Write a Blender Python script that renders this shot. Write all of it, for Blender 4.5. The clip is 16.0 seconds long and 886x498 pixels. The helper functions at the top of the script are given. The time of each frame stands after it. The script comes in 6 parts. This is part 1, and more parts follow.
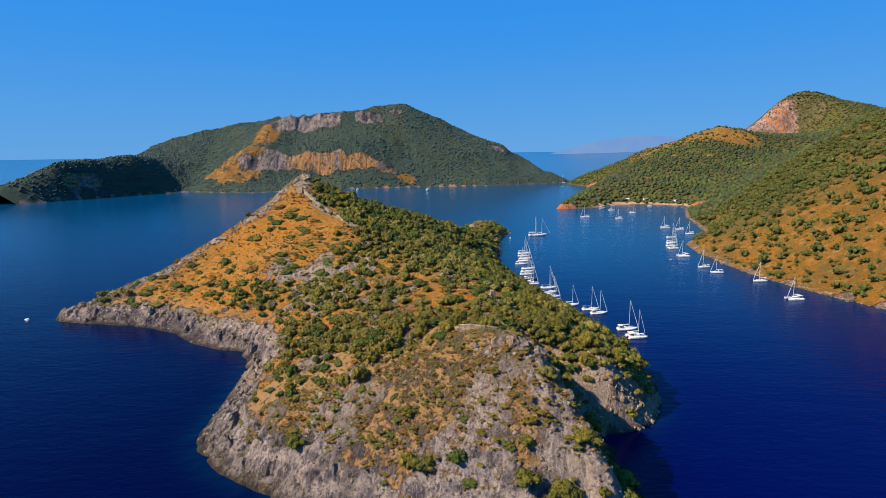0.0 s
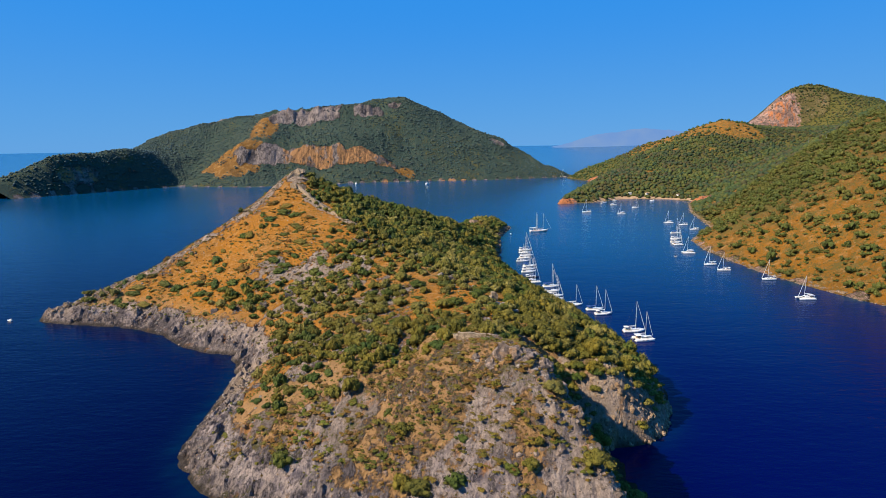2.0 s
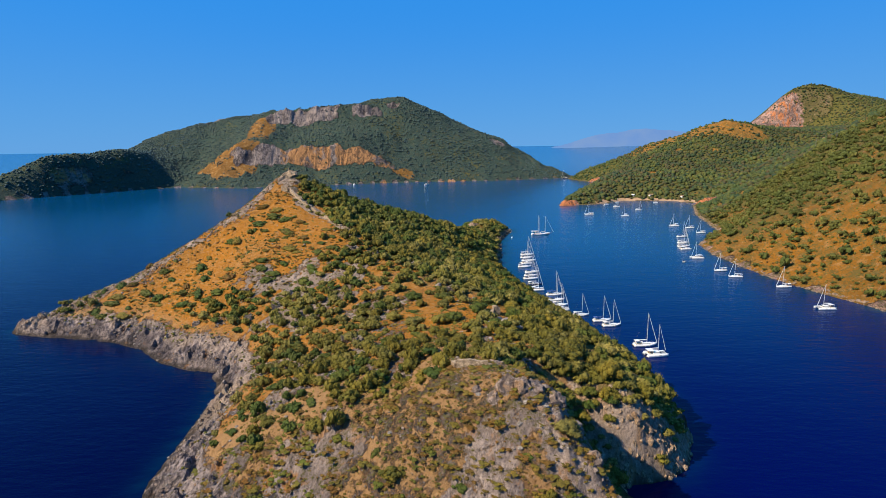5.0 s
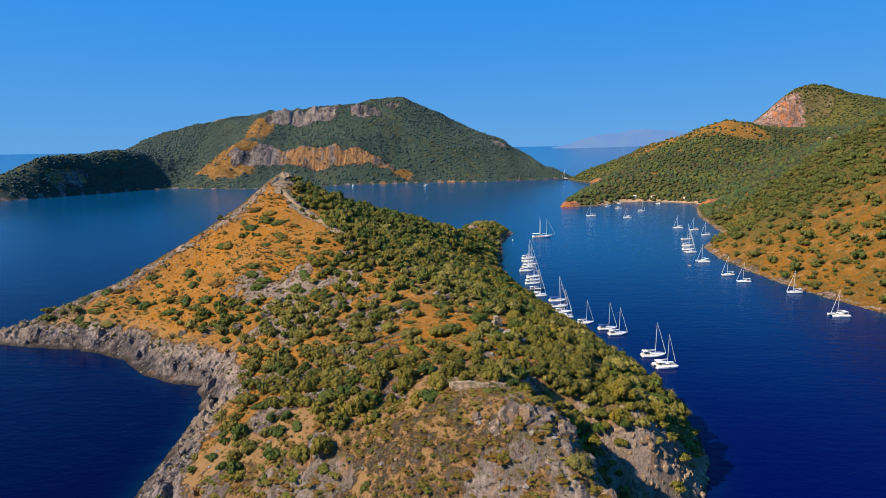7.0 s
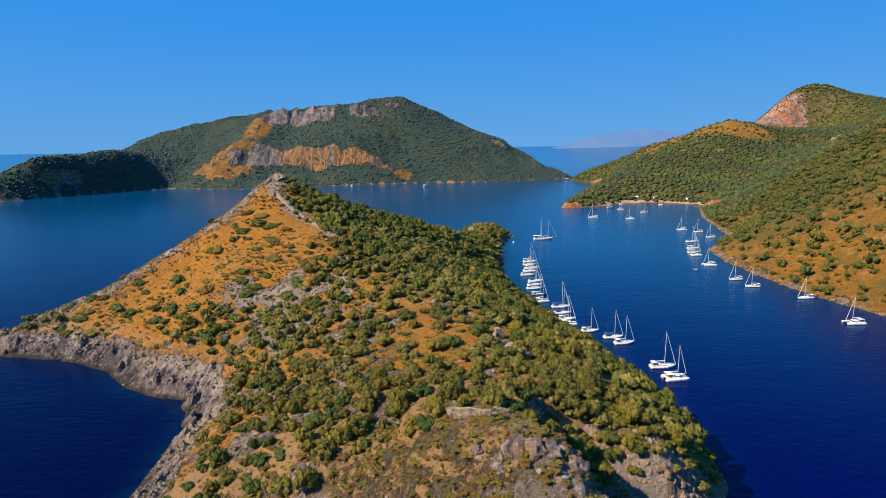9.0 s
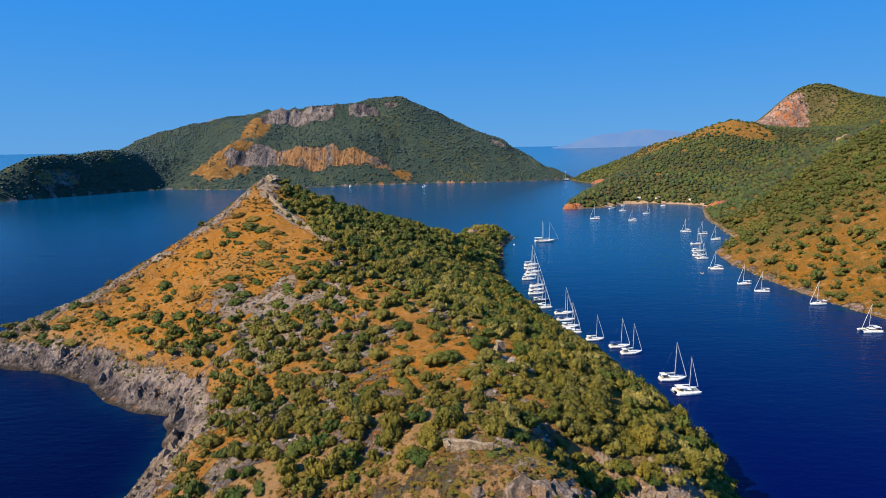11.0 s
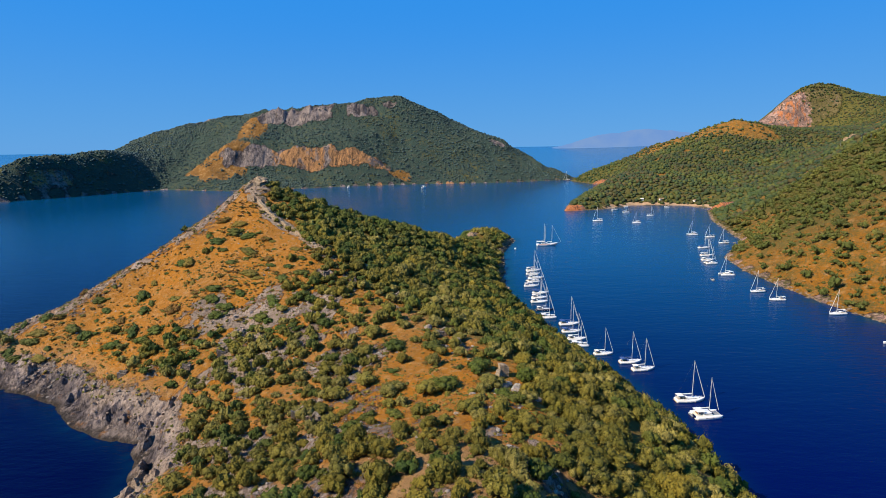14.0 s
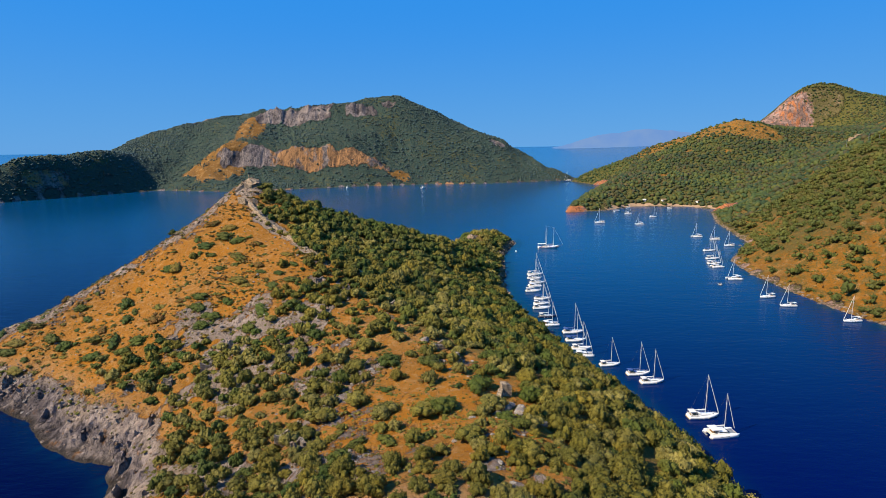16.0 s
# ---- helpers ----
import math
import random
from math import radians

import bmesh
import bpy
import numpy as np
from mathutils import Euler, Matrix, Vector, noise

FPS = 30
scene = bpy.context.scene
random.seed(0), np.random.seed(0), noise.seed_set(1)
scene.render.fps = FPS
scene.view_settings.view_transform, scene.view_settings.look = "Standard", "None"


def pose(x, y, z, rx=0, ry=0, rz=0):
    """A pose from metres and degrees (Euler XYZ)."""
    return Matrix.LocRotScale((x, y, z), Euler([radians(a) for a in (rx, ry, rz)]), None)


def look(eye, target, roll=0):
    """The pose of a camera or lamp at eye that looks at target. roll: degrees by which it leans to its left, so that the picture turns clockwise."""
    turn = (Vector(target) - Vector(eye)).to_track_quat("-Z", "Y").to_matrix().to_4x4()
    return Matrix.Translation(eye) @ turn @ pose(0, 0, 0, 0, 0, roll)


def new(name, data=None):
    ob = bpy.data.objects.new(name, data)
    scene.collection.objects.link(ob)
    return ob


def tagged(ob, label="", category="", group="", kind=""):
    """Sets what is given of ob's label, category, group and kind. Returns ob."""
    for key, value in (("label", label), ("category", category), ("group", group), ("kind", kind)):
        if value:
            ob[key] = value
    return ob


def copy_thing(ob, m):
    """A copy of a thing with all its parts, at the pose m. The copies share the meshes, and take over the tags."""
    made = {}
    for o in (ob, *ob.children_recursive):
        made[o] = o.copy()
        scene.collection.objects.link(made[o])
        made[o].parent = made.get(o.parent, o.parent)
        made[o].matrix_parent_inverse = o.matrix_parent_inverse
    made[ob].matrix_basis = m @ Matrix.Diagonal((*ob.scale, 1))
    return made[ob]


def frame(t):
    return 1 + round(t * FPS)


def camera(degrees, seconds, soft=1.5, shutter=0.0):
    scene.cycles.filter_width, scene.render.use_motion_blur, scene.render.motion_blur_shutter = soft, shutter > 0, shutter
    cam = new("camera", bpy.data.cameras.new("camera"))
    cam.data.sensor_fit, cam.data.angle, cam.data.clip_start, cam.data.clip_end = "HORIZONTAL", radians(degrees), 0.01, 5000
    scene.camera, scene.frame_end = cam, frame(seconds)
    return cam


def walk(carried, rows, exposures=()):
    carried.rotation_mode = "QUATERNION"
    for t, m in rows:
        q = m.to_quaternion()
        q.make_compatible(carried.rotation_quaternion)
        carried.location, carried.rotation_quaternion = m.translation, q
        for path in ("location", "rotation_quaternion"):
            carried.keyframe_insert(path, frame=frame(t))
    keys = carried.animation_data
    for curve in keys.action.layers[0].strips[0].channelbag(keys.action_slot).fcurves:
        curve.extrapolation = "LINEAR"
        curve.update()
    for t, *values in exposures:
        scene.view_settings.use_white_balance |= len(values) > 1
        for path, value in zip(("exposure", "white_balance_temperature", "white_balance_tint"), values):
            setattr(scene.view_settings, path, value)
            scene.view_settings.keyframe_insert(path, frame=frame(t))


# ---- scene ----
cam = camera(79.66, 16.0, soft=0.4)
PATH = [
    (0, (0.00, 0.00, 107.00), (1.188, 98.309, 88.724), -0.78),
    (0.5, (0.21, 3.41, 107.05), (1.404, 101.608, 88.208), -0.78),
    (1, (0.42, 6.81, 107.10), (1.621, 104.906, 87.709), -0.78),
    (1.5, (0.63, 10.21, 107.15), (1.841, 108.301, 87.719), -0.78),
    (2, (0.84, 13.61, 107.19), (2.062, 111.702, 87.770), -0.78),
    (2.5, (1.06, 17.01, 107.24), (2.285, 115.103, 87.832), -0.78),
    (3, (1.28, 20.41, 107.29), (2.510, 118.503, 87.893), -0.78),
    (3.5, (1.49, 23.81, 107.34), (2.736, 121.899, 87.946), -0.78),
    (4, (1.71, 27.20, 107.39), (2.963, 125.296, 88.015), -0.78),
    (6.5, (2.83, 44.14, 107.63), (4.122, 142.247, 88.315), -0.78),
    (7, (3.06, 47.52, 107.67), (4.358, 145.634, 88.384), -0.78),
    (7.5, (3.29, 50.90, 107.72), (4.596, 149.015, 88.436), -0.78),
    (8, (3.52, 54.28, 107.77), (4.835, 152.392, 88.477), -0.78),
    (8.5, (3.75, 57.66, 107.81), (5.076, 155.768, 88.522), -0.78),
    (9, (3.98, 61.03, 107.86), (5.318, 159.144, 88.572), -0.78),
    (11.5, (5.18, 77.88, 108.09), (6.550, 175.990, 88.803), -0.78),
    (12, (5.42, 81.24, 108.14), (6.801, 179.354, 88.854), -0.78),
    (12.5, (5.66, 84.60, 108.18), (7.054, 182.715, 88.893), -0.78),
    (13, (5.91, 87.96, 108.23), (7.308, 186.075, 88.941), -0.78),
    (13.5, (6.16, 91.32, 108.27), (7.563, 189.432, 88.980), -0.78),
    (14, (6.40, 94.68, 108.32), (7.820, 192.789, 89.032), -0.78),
    (14.5, (6.65, 98.03, 108.37), (8.078, 196.145, 89.085), -0.78),
    (15, (6.91, 101.38, 108.41), (8.338, 199.496, 89.120), -0.78),
    (15.5, (7.16, 104.74, 108.46), (8.599, 202.849, 89.177), -0.78),
    (16, (7.41, 108.08, 108.50), (8.862, 206.196, 89.215), -0.78),
]
walk(cam, [(t, look(eye, target, roll)) for t, eye, target, roll in PATH])

# ---------------------------------------------------------------- light
SUN_AZ = radians(248)      # compass bearing of the sun, clockwise from +y
SUN_EL = radians(42)
world = bpy.data.worlds.new("sky")
scene.world = world
world.use_nodes = True
wn = world.node_tree
sky = wn.nodes.new("ShaderNodeTexSky")
sky.sky_type = "NISHITA"
sky.sun_disc = False
sky.sun_elevation = SUN_EL
sky.sun_rotation = SUN_AZ
sky.altitude = 1500
sky.air_density = 1.0
sky.dust_density = 0.0
sky.ozone_density = 5.0
bg = wn.nodes["Background"]
bg.inputs["Strength"].default_value = 0.0505
# clear dry air: deep blue above, paler and greyer towards the horizon
air = wn.nodes.new("ShaderNodeMix")
air.data_type = "RGBA"
air.inputs[0].default_value = 0.93
high = wn.nodes.new("ShaderNodeSeparateXYZ")
wn.links.new(wn.nodes.new("ShaderNodeTexCoord").outputs["Generated"], high.inputs[0])
band = wn.nodes.new("ShaderNodeMapRange")
band.interpolation_type = "SMOOTHSTEP"
band.inputs[1].default_value, band.inputs[2].default_value = -0.02, 0.26
wn.links.new(high.outputs["Z"], band.inputs[0])
blue = wn.nodes.new("ShaderNodeMix")
blue.data_type = "RGBA"
blue.inputs[6].default_value = (0.95, 3.70, 8.15, 1.0)
blue.inputs[7].default_value = (0.29, 3.04, 8.9, 1.0)
wn.links.new(band.outputs[0], blue.inputs[0])
wn.links.new(blue.outputs[2], air.inputs[7])
wn.links.new(sky.outputs[0], air.inputs[6])
wn.links.new(air.outputs[2], bg.inputs["Color"])
sun_dir = Vector((math.sin(SUN_AZ) * math.cos(SUN_EL), math.cos(SUN_AZ) * math.cos(SUN_EL), math.sin(SUN_EL)))
lamp = bpy.data.lights.new("sun", "SUN")
lamp.energy = 4.65
lamp.angle = radians(0.53)
lamp.color = (1.0, 0.85, 0.64)
sun = new("sun", lamp)
sun.matrix_world = look(sun_dir * 900, (0, 0, 0))
scene.view_settings.exposure = 0.91


# ---------------------------------------------------------------- materials
def material(name, rough=0.8, metal=0.0, spec=0.3):
    m = bpy.data.materials.new(name)
    m.use_nodes = True
    t = m.node_tree
    b = t.nodes["Principled BSDF"]
    b.inputs["Roughness"].default_value = rough
    b.inputs["Metallic"].default_value = metal
    b.inputs["Specular IOR Level"].default_value = spec
    return m, t, b


def tex(t, scale, detail=5.0, rough=0.6, coord=None, kind="ShaderNodeTexNoise"):
    n = t.nodes.new(kind)
    n.inputs["Scale"].default_value = scale
    if kind == "ShaderNodeTexNoise":
        n.inputs["Detail"].default_value = detail
        n.inputs["Roughness"].default_value = rough
    if coord is not None:
        t.links.new(coord, n.inputs["Vector"])
    return n.outputs[0]


def ramp(t, fac, stops):
    n = t.nodes.new("ShaderNodeValToRGB")
    e = n.color_ramp.elements
    while len(e) < len(stops):
        e.new(0.5)
    for el, (p, c) in zip(e, stops):
        el.position = p
        el.color = (*c, 1.0) if len(c) == 3 else c
    t.links.new(fac, n.inputs[0])
    return n.outputs[0]


def mixc(t, fac, a, b, blend="MIX"):
    n = t.nodes.new("ShaderNodeMix")
    n.data_type = "RGBA"
    n.blend_type = blend
    for sock, v in ((0, fac), (6, a), (7, b)):
        if isinstance(v, (int, float)):
            n.inputs[sock].default_value = v
        elif isinstance(v, tuple):
            n.inputs[sock].default_value = (*v, 1.0)
        else:
            t.links.new(v, n.inputs[sock])
    return n.outputs[2]


def mathn(t, op, a, b=0.0, clamp=False):
    n = t.nodes.new("ShaderNodeMath")
    n.operation = op
    n.use_clamp = clamp
    for i, v in enumerate((a, b)):
        if isinstance(v, (int, float)):
            n.inputs[i].default_value = v
        else:
            t.links.new(v, n.inputs[i])
    return n.outputs[0]


def smooth(t, v, lo, hi):
    n = t.nodes.new("ShaderNodeMapRange")
    n.interpolation_type = "SMOOTHSTEP"
    t.links.new(v, n.inputs[0])
    n.inputs[1].default_value = lo
    n.inputs[2].default_value = hi
    return n.outputs[0]


def attr(t, name):
    n = t.nodes.new("ShaderNodeAttribute")
    n.attribute_name = name
    return n.outputs["Fac"]


def bump(t, b, height, strength, distance):
    n = t.nodes.new("ShaderNodeBump")
    n.inputs["Strength"].default_value = strength
    n.inputs["Distance"].default_value = distance
    t.links.new(height, n.inputs["Height"])
    t.links.new(n.outputs[0], b.inputs["Normal"])


def objcoord(t):
    return t.nodes.new("ShaderNodeTexCoord").outputs["Object"]


def toned(c, k=0.85):
    return tuple(k * v for v in c)


def land_material(name, soil_a, soil_b, soil_c, rock_a, rock_b, ochre, size):
    """Dry soil and grass over limestone. Attributes: rock (bare stone), scrub (low herbs), pale (poor stony soil), ochre (iron stains), tide (wet rim)."""
    m, t, b = material(name, 0.92, spec=0.12)
    soil_a, soil_b, soil_c, rock_a, rock_b, ochre = (toned(c) for c in (soil_a, soil_b, soil_c, rock_a, rock_b, ochre))
    co = objcoord(t)
    big = tex(t, 0.03 / size, 6, 0.65, co)
    mid = tex(t, 0.22 / size, 6, 0.7, co)
    fine = tex(t, 1.4 / size, 5, 0.75, co)
    pebble = tex(t, 0.9 / size, 3, 0.6, co)
    soil = mixc(t, smooth(t, big, 0.35, 0.65), soil_a, soil_b)
    poor = mathn(t, "ADD", attr(t, "pale"), mathn(t, "MULTIPLY", mathn(t, "SUBTRACT", mid, 0.5), 0.8))
    soil = mixc(t, smooth(t, poor, 0.25, 0.75), soil, soil_c)
    tan = tex(t, 0.35 / size, 5, 0.7, co)
    bare = mathn(t, "SUBTRACT", 1.0, mathn(t, "MULTIPLY", attr(t, "pale"), 0.85), True) if size > 1.5 else 1.0
    soil = mixc(t, mathn(t, "MULTIPLY", mathn(t, "MULTIPLY", smooth(t, tan, 0.48, 0.66), 0.6), bare), soil, (0.43, 0.25, 0.102))
    soil = mixc(t, mathn(t, "MULTIPLY", smooth(t, fine, 0.52, 0.64), 0.55), soil, (0.110, 0.080, 0.024))
    soil = mixc(t, mathn(t, "MULTIPLY", mathn(t, "MULTIPLY", smooth(t, pebble, 0.58, 0.70), 0.5), bare), soil, (0.34, 0.25, 0.17))
    # stone: rough faces with broken dark clefts, streaked down the face
    mp = t.nodes.new("ShaderNodeMapping")
    mp.inputs["Scale"].default_value = (1.0, 0.62, 0.5)
    mp.inputs["Rotation"].default_value = (radians(18), radians(12), radians(35))
    t.links.new(co, mp.inputs["Vector"])
    c1 = tex(t, 0.16 / size, 8, 0.68, mp.outputs[0])
    c2 = tex(t, 0.55 / size, 7, 0.7, mp.outputs[0])
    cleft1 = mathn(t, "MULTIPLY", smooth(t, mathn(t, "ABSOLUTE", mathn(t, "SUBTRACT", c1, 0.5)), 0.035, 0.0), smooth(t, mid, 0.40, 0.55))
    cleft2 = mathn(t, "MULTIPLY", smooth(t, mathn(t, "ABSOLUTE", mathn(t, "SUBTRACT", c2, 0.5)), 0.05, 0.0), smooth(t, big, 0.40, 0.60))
    st = t.nodes.new("ShaderNodeMapping")
    st.inputs["Scale"].default_value = (1.0, 1.0, 0.16)
    t.links.new(co, st.inputs["Vector"])
    streak = tex(t, 0.16 / size, 4, 0.65, st.outputs[0])
    rock = mixc(t, smooth(t, mid, 0.40, 0.62), rock_a, rock_b)
    rock = mixc(t, mathn(t, "MULTIPLY", smooth(t, c2, 0.52, 0.66), 0.6), rock, tuple(1.3 * c for c in rock_a))
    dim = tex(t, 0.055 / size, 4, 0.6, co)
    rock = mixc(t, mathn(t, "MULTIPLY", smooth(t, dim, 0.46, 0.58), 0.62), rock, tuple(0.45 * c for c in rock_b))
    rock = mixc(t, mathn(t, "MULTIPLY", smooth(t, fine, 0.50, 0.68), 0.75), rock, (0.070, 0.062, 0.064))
    iron = mathn(t, "ADD", streak, mathn(t, "MULTIPLY", mathn(t, "SUBTRACT", attr(t, "ochre"), 0.5), 0.35))
    rock = mixc(t, smooth(t, iron, 0.56, 0.68), rock, ochre)
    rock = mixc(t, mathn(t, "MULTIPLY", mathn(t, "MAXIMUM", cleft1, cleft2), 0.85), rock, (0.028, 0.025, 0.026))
    rock = mixc(t, mathn(t, "MULTIPLY", attr(t, "tan"), 0.75), rock, mixc(t, fine, (0.58, 0.44, 0.315), (0.30, 0.215, 0.145)))
    wob = mathn(t, "ADD", attr(t, "rock"), mathn(t, "MULTIPLY", mathn(t, "SUBTRACT", mid, 0.5), 1.7))
    wob = mathn(t, "ADD", wob, mathn(t, "MULTIPLY", mathn(t, "SUBTRACT", fine, 0.5), 0.5))
    col = mixc(t, smooth(t, wob, 0.42, 0.58), soil, rock)
    herb = mathn(t, "ADD", attr(t, "scrub"), mathn(t, "MULTIPLY", mathn(t, "SUBTRACT", fine, 0.5), 1.1))
    herb = mathn(t, "ADD", herb, mathn(t, "MULTIPLY", mathn(t, "SUBTRACT", mid, 0.5), 1.0))
    green = mixc(t, mid, (0.060, 0.066, 0.016), (0.15, 0.12, 0.035))
    col = mixc(t, mathn(t, "MULTIPLY", smooth(t, herb, 0.5, 0.7), 0.85), col, green)
    tide = mathn(t, "MULTIPLY", attr(t, "tide"), 0.88)
    col = mixc(t, tide, col, (0.032, 0.025, 0.018))
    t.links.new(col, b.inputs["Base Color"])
    h = mathn(t, "ADD", mathn(t, "MULTIPLY", mid, 1.2), fine)
    h = mathn(t, "ADD", h, mathn(t, "MULTIPLY", mathn(t, "MULTIPLY", mathn(t, "ADD", c1, c2), smooth(t, wob, 0.4, 0.6)), 1.8))
    bump(t, b, h, 1.0, 1.4 * size)
    return m


def leaf_material(name, cols, size=1.0, crisp=1.0, spread=0.16):
    """Foliage: each plant has its own tone (attribute or object), each spray of leaves strays a little from it."""
    m, t, b = material(name, 0.7, spec=0.18)
    cols = [toned(c) for c in cols]
    geo = t.nodes.new("ShaderNodeNewGeometry")
    oi = t.nodes.new("ShaderNodeObjectInfo")
    island = geo.outputs["Random Per Island"]
    pick = mathn(t, "ADD", mathn(t, "ADD", attr(t, "tone"), oi.outputs["Random"]), mathn(t, "MULTIPLY", island, spread))
    pick = mathn(t, "PINGPONG", pick, 1.0)
    n = len(cols)
    col = ramp(t, pick, [(i / (n - 1), c) for i, c in enumerate(cols)])
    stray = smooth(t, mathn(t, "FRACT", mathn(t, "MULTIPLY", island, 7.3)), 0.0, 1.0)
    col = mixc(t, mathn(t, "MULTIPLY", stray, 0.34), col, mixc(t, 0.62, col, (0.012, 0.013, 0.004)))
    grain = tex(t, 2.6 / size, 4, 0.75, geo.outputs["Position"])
    # occlusion between leaves painted in: near black where the grain dips
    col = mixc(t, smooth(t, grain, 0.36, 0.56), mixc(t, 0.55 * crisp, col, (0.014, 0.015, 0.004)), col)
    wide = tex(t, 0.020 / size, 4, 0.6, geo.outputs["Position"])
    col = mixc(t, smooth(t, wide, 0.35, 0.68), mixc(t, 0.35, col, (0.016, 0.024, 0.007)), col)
    t.links.new(col, b.inputs["Base Color"])
    bump(t, b, grain, 0.9 * crisp, 0.5 * size)
    return m


def plain(name, color, rough=0.6, spec=0.4, vary=0.12, scale=2.0, metal=0.0, grit=0.0):
    m, t, b = material(name, rough, metal, spec)
    place = t.nodes.new("ShaderNodeNewGeometry").outputs["Position"] if grit else objcoord(t)
    n = tex(t, scale, 5, 0.65, place)
    color = toned(color)
    dark = toned(color, 1 - vary * 2)
    col = mixc(t, smooth(t, n, 0.3, 0.7), dark, color)
    if grit:
        # weathered stone: dark pits and clefts, warm stains, rough faces
        pits = tex(t, 2.4, 6, 0.75, place)
        seam = smooth(t, mathn(t, "ABSOLUTE", mathn(t, "SUBTRACT", tex(t, 0.8, 6, 0.7, place), 0.5)), 0.045, 0.0)
        col = mixc(t, mathn(t, "MULTIPLY", smooth(t, tex(t, 0.3, 3, 0.6, place), 0.54, 0.66), 0.5), col, (0.36, 0.20, 0.09))
        col = mixc(t, mathn(t, "MULTIPLY", smooth(t, pits, 0.52, 0.66), 0.65), col, toned(color, 0.3))
        col = mixc(t, mathn(t, "MULTIPLY", seam, 0.7), col, toned(color, 0.18))
        bump(t, b, mathn(t, "ADD", pits, n), 0.9, grit)
    t.links.new(col, b.inputs["Base Color"])
    return m


M_LAND = land_material("dry_headland", (0.43, 0.170, 0.016), (0.35, 0.152, 0.025), (0.38, 0.218, 0.096), (0.50, 0.400, 0.352), (0.205, 0.172, 0.190), (0.42, 0.18, 0.045), 1.0)
M_HILL = land_material("dry_hill", (0.36, 0.148, 0.015), (0.26, 0.118, 0.017), (0.075, 0.086, 0.020), (0.50, 0.315, 0.245), (0.36, 0.235, 0.190), (0.58, 0.215, 0.085), 2.0)
# the island's wooded ground colour leans blue for painted distance haze
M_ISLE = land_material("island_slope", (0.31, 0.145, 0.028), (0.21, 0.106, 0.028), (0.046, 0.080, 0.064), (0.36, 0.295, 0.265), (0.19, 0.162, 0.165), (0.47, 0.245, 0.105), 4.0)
M_TREE = leaf_material("olive_leaves", [(0.197, 0.169, 0.023), (0.325, 0.27, 0.047), (0.147, 0.138, 0.016), (0.393, 0.326, 0.089), (0.265, 0.22, 0.027), (0.166, 0.153, 0.02), (0.334, 0.251, 0.03)])
M_DARK = leaf_material("pine_leaves", [(0.060, 0.102, 0.014), (0.105, 0.145, 0.020), (0.165, 0.172, 0.026)])
M_SCRUB = leaf_material("scrub_leaves", [(0.190, 0.172, 0.020), (0.330, 0.205, 0.028), (0.225, 0.190, 0.028), (0.290, 0.125, 0.026), (0.150, 0.172, 0.020), (0.340, 0.245, 0.048)])
M_HBUSH = leaf_material("hillside_leaves", [(0.078, 0.108, 0.022), (0.150, 0.160, 0.030), (0.105, 0.130, 0.025), (0.190, 0.176, 0.036)])
# leaf colours lightened and blued: the haze over the island is in them
M_HAZED_WOODS = leaf_material("hazed_woods_leaves", [(0.044, 0.09, 0.1), (0.075, 0.122, 0.11), (0.039, 0.08, 0.093), (0.093, 0.128, 0.1), (0.056, 0.101, 0.104)], 3.0, 0.1)
M_WOODG = leaf_material("pinewood_leaves", [(0.028, 0.057, 0.026), (0.069, 0.101, 0.024), (0.045, 0.079, 0.026), (0.125, 0.129, 0.026), (0.089, 0.112, 0.026), (0.031, 0.062, 0.028), (0.12, 0.086, 0.031)], 3.0, 0.5)
M_BARK = plain("bark", (0.13, 0.10, 0.075), 0.9, 0.1)
M_STONE = plain("ruin_stone", (0.54, 0.41, 0.275), 0.9, 0.15, 0.25, 0.9, 0.0, 0.4)
M_BOULDER = plain("boulder_stone", (0.50, 0.44, 0.385), 0.9, 0.15, 0.3, 0.6, 0.0, 0.5)
M_CRAG = plain("crag_stone", (0.36, 0.275, 0.225), 0.92, 0.12, 0.32, 0.8, 0.0, 0.6)
M_RUIN = plain("house_stone", (0.35, 0.29, 0.235), 0.92, 0.12, 0.3, 0.8, 0.0, 0.4)
M_CLIFF = plain("cliff_stone", (0.54, 0.38, 0.25), 0.92, 0.12, 0.3, 0.5, 0.0, 0.6)
M_HULL = plain("white_gelcoat", (0.76, 0.77, 0.77), 0.25, 0.5, 0.03)
M_NAVY = plain("navy_gelcoat", (0.02, 0.03, 0.07), 0.25, 0.5, 0.1)
M_DECK = plain("pale_deck", (0.70, 0.66, 0.58), 0.7, 0.3, 0.08)
M_TEAK = plain("teak_deck", (0.33, 0.20, 0.10), 0.7, 0.3, 0.15)
M_ALU = plain("spar_aluminium", (0.78, 0.78, 0.76), 0.35, 0.5, 0.05, 2.0, 0.4)
M_CANVAS = plain("pale_canvas", (0.75, 0.73, 0.68), 0.85, 0.2, 0.06)
M_BLUEC = plain("blue_canvas", (0.05, 0.10, 0.28), 0.85, 0.2, 0.1)
M_GLASS = plain("dark_window", (0.015, 0.018, 0.022), 0.1, 0.6, 0.1)
M_SHORE = plain("shore_stone", (0.36, 0.26, 0.18), 0.9, 0.15, 0.3, 0.4, 0.0, 0.5)
M_RED = plain("red_paint", (0.45, 0.05, 0.03), 0.5, 0.4, 0.1)
M_SAND = plain("beach_sand", (0.42, 0.28, 0.17), 0.9, 0.15, 0.15, 0.2)
M_RUBBER = plain("grey_rubber", (0.25, 0.26, 0.27), 0.7, 0.3, 0.1)


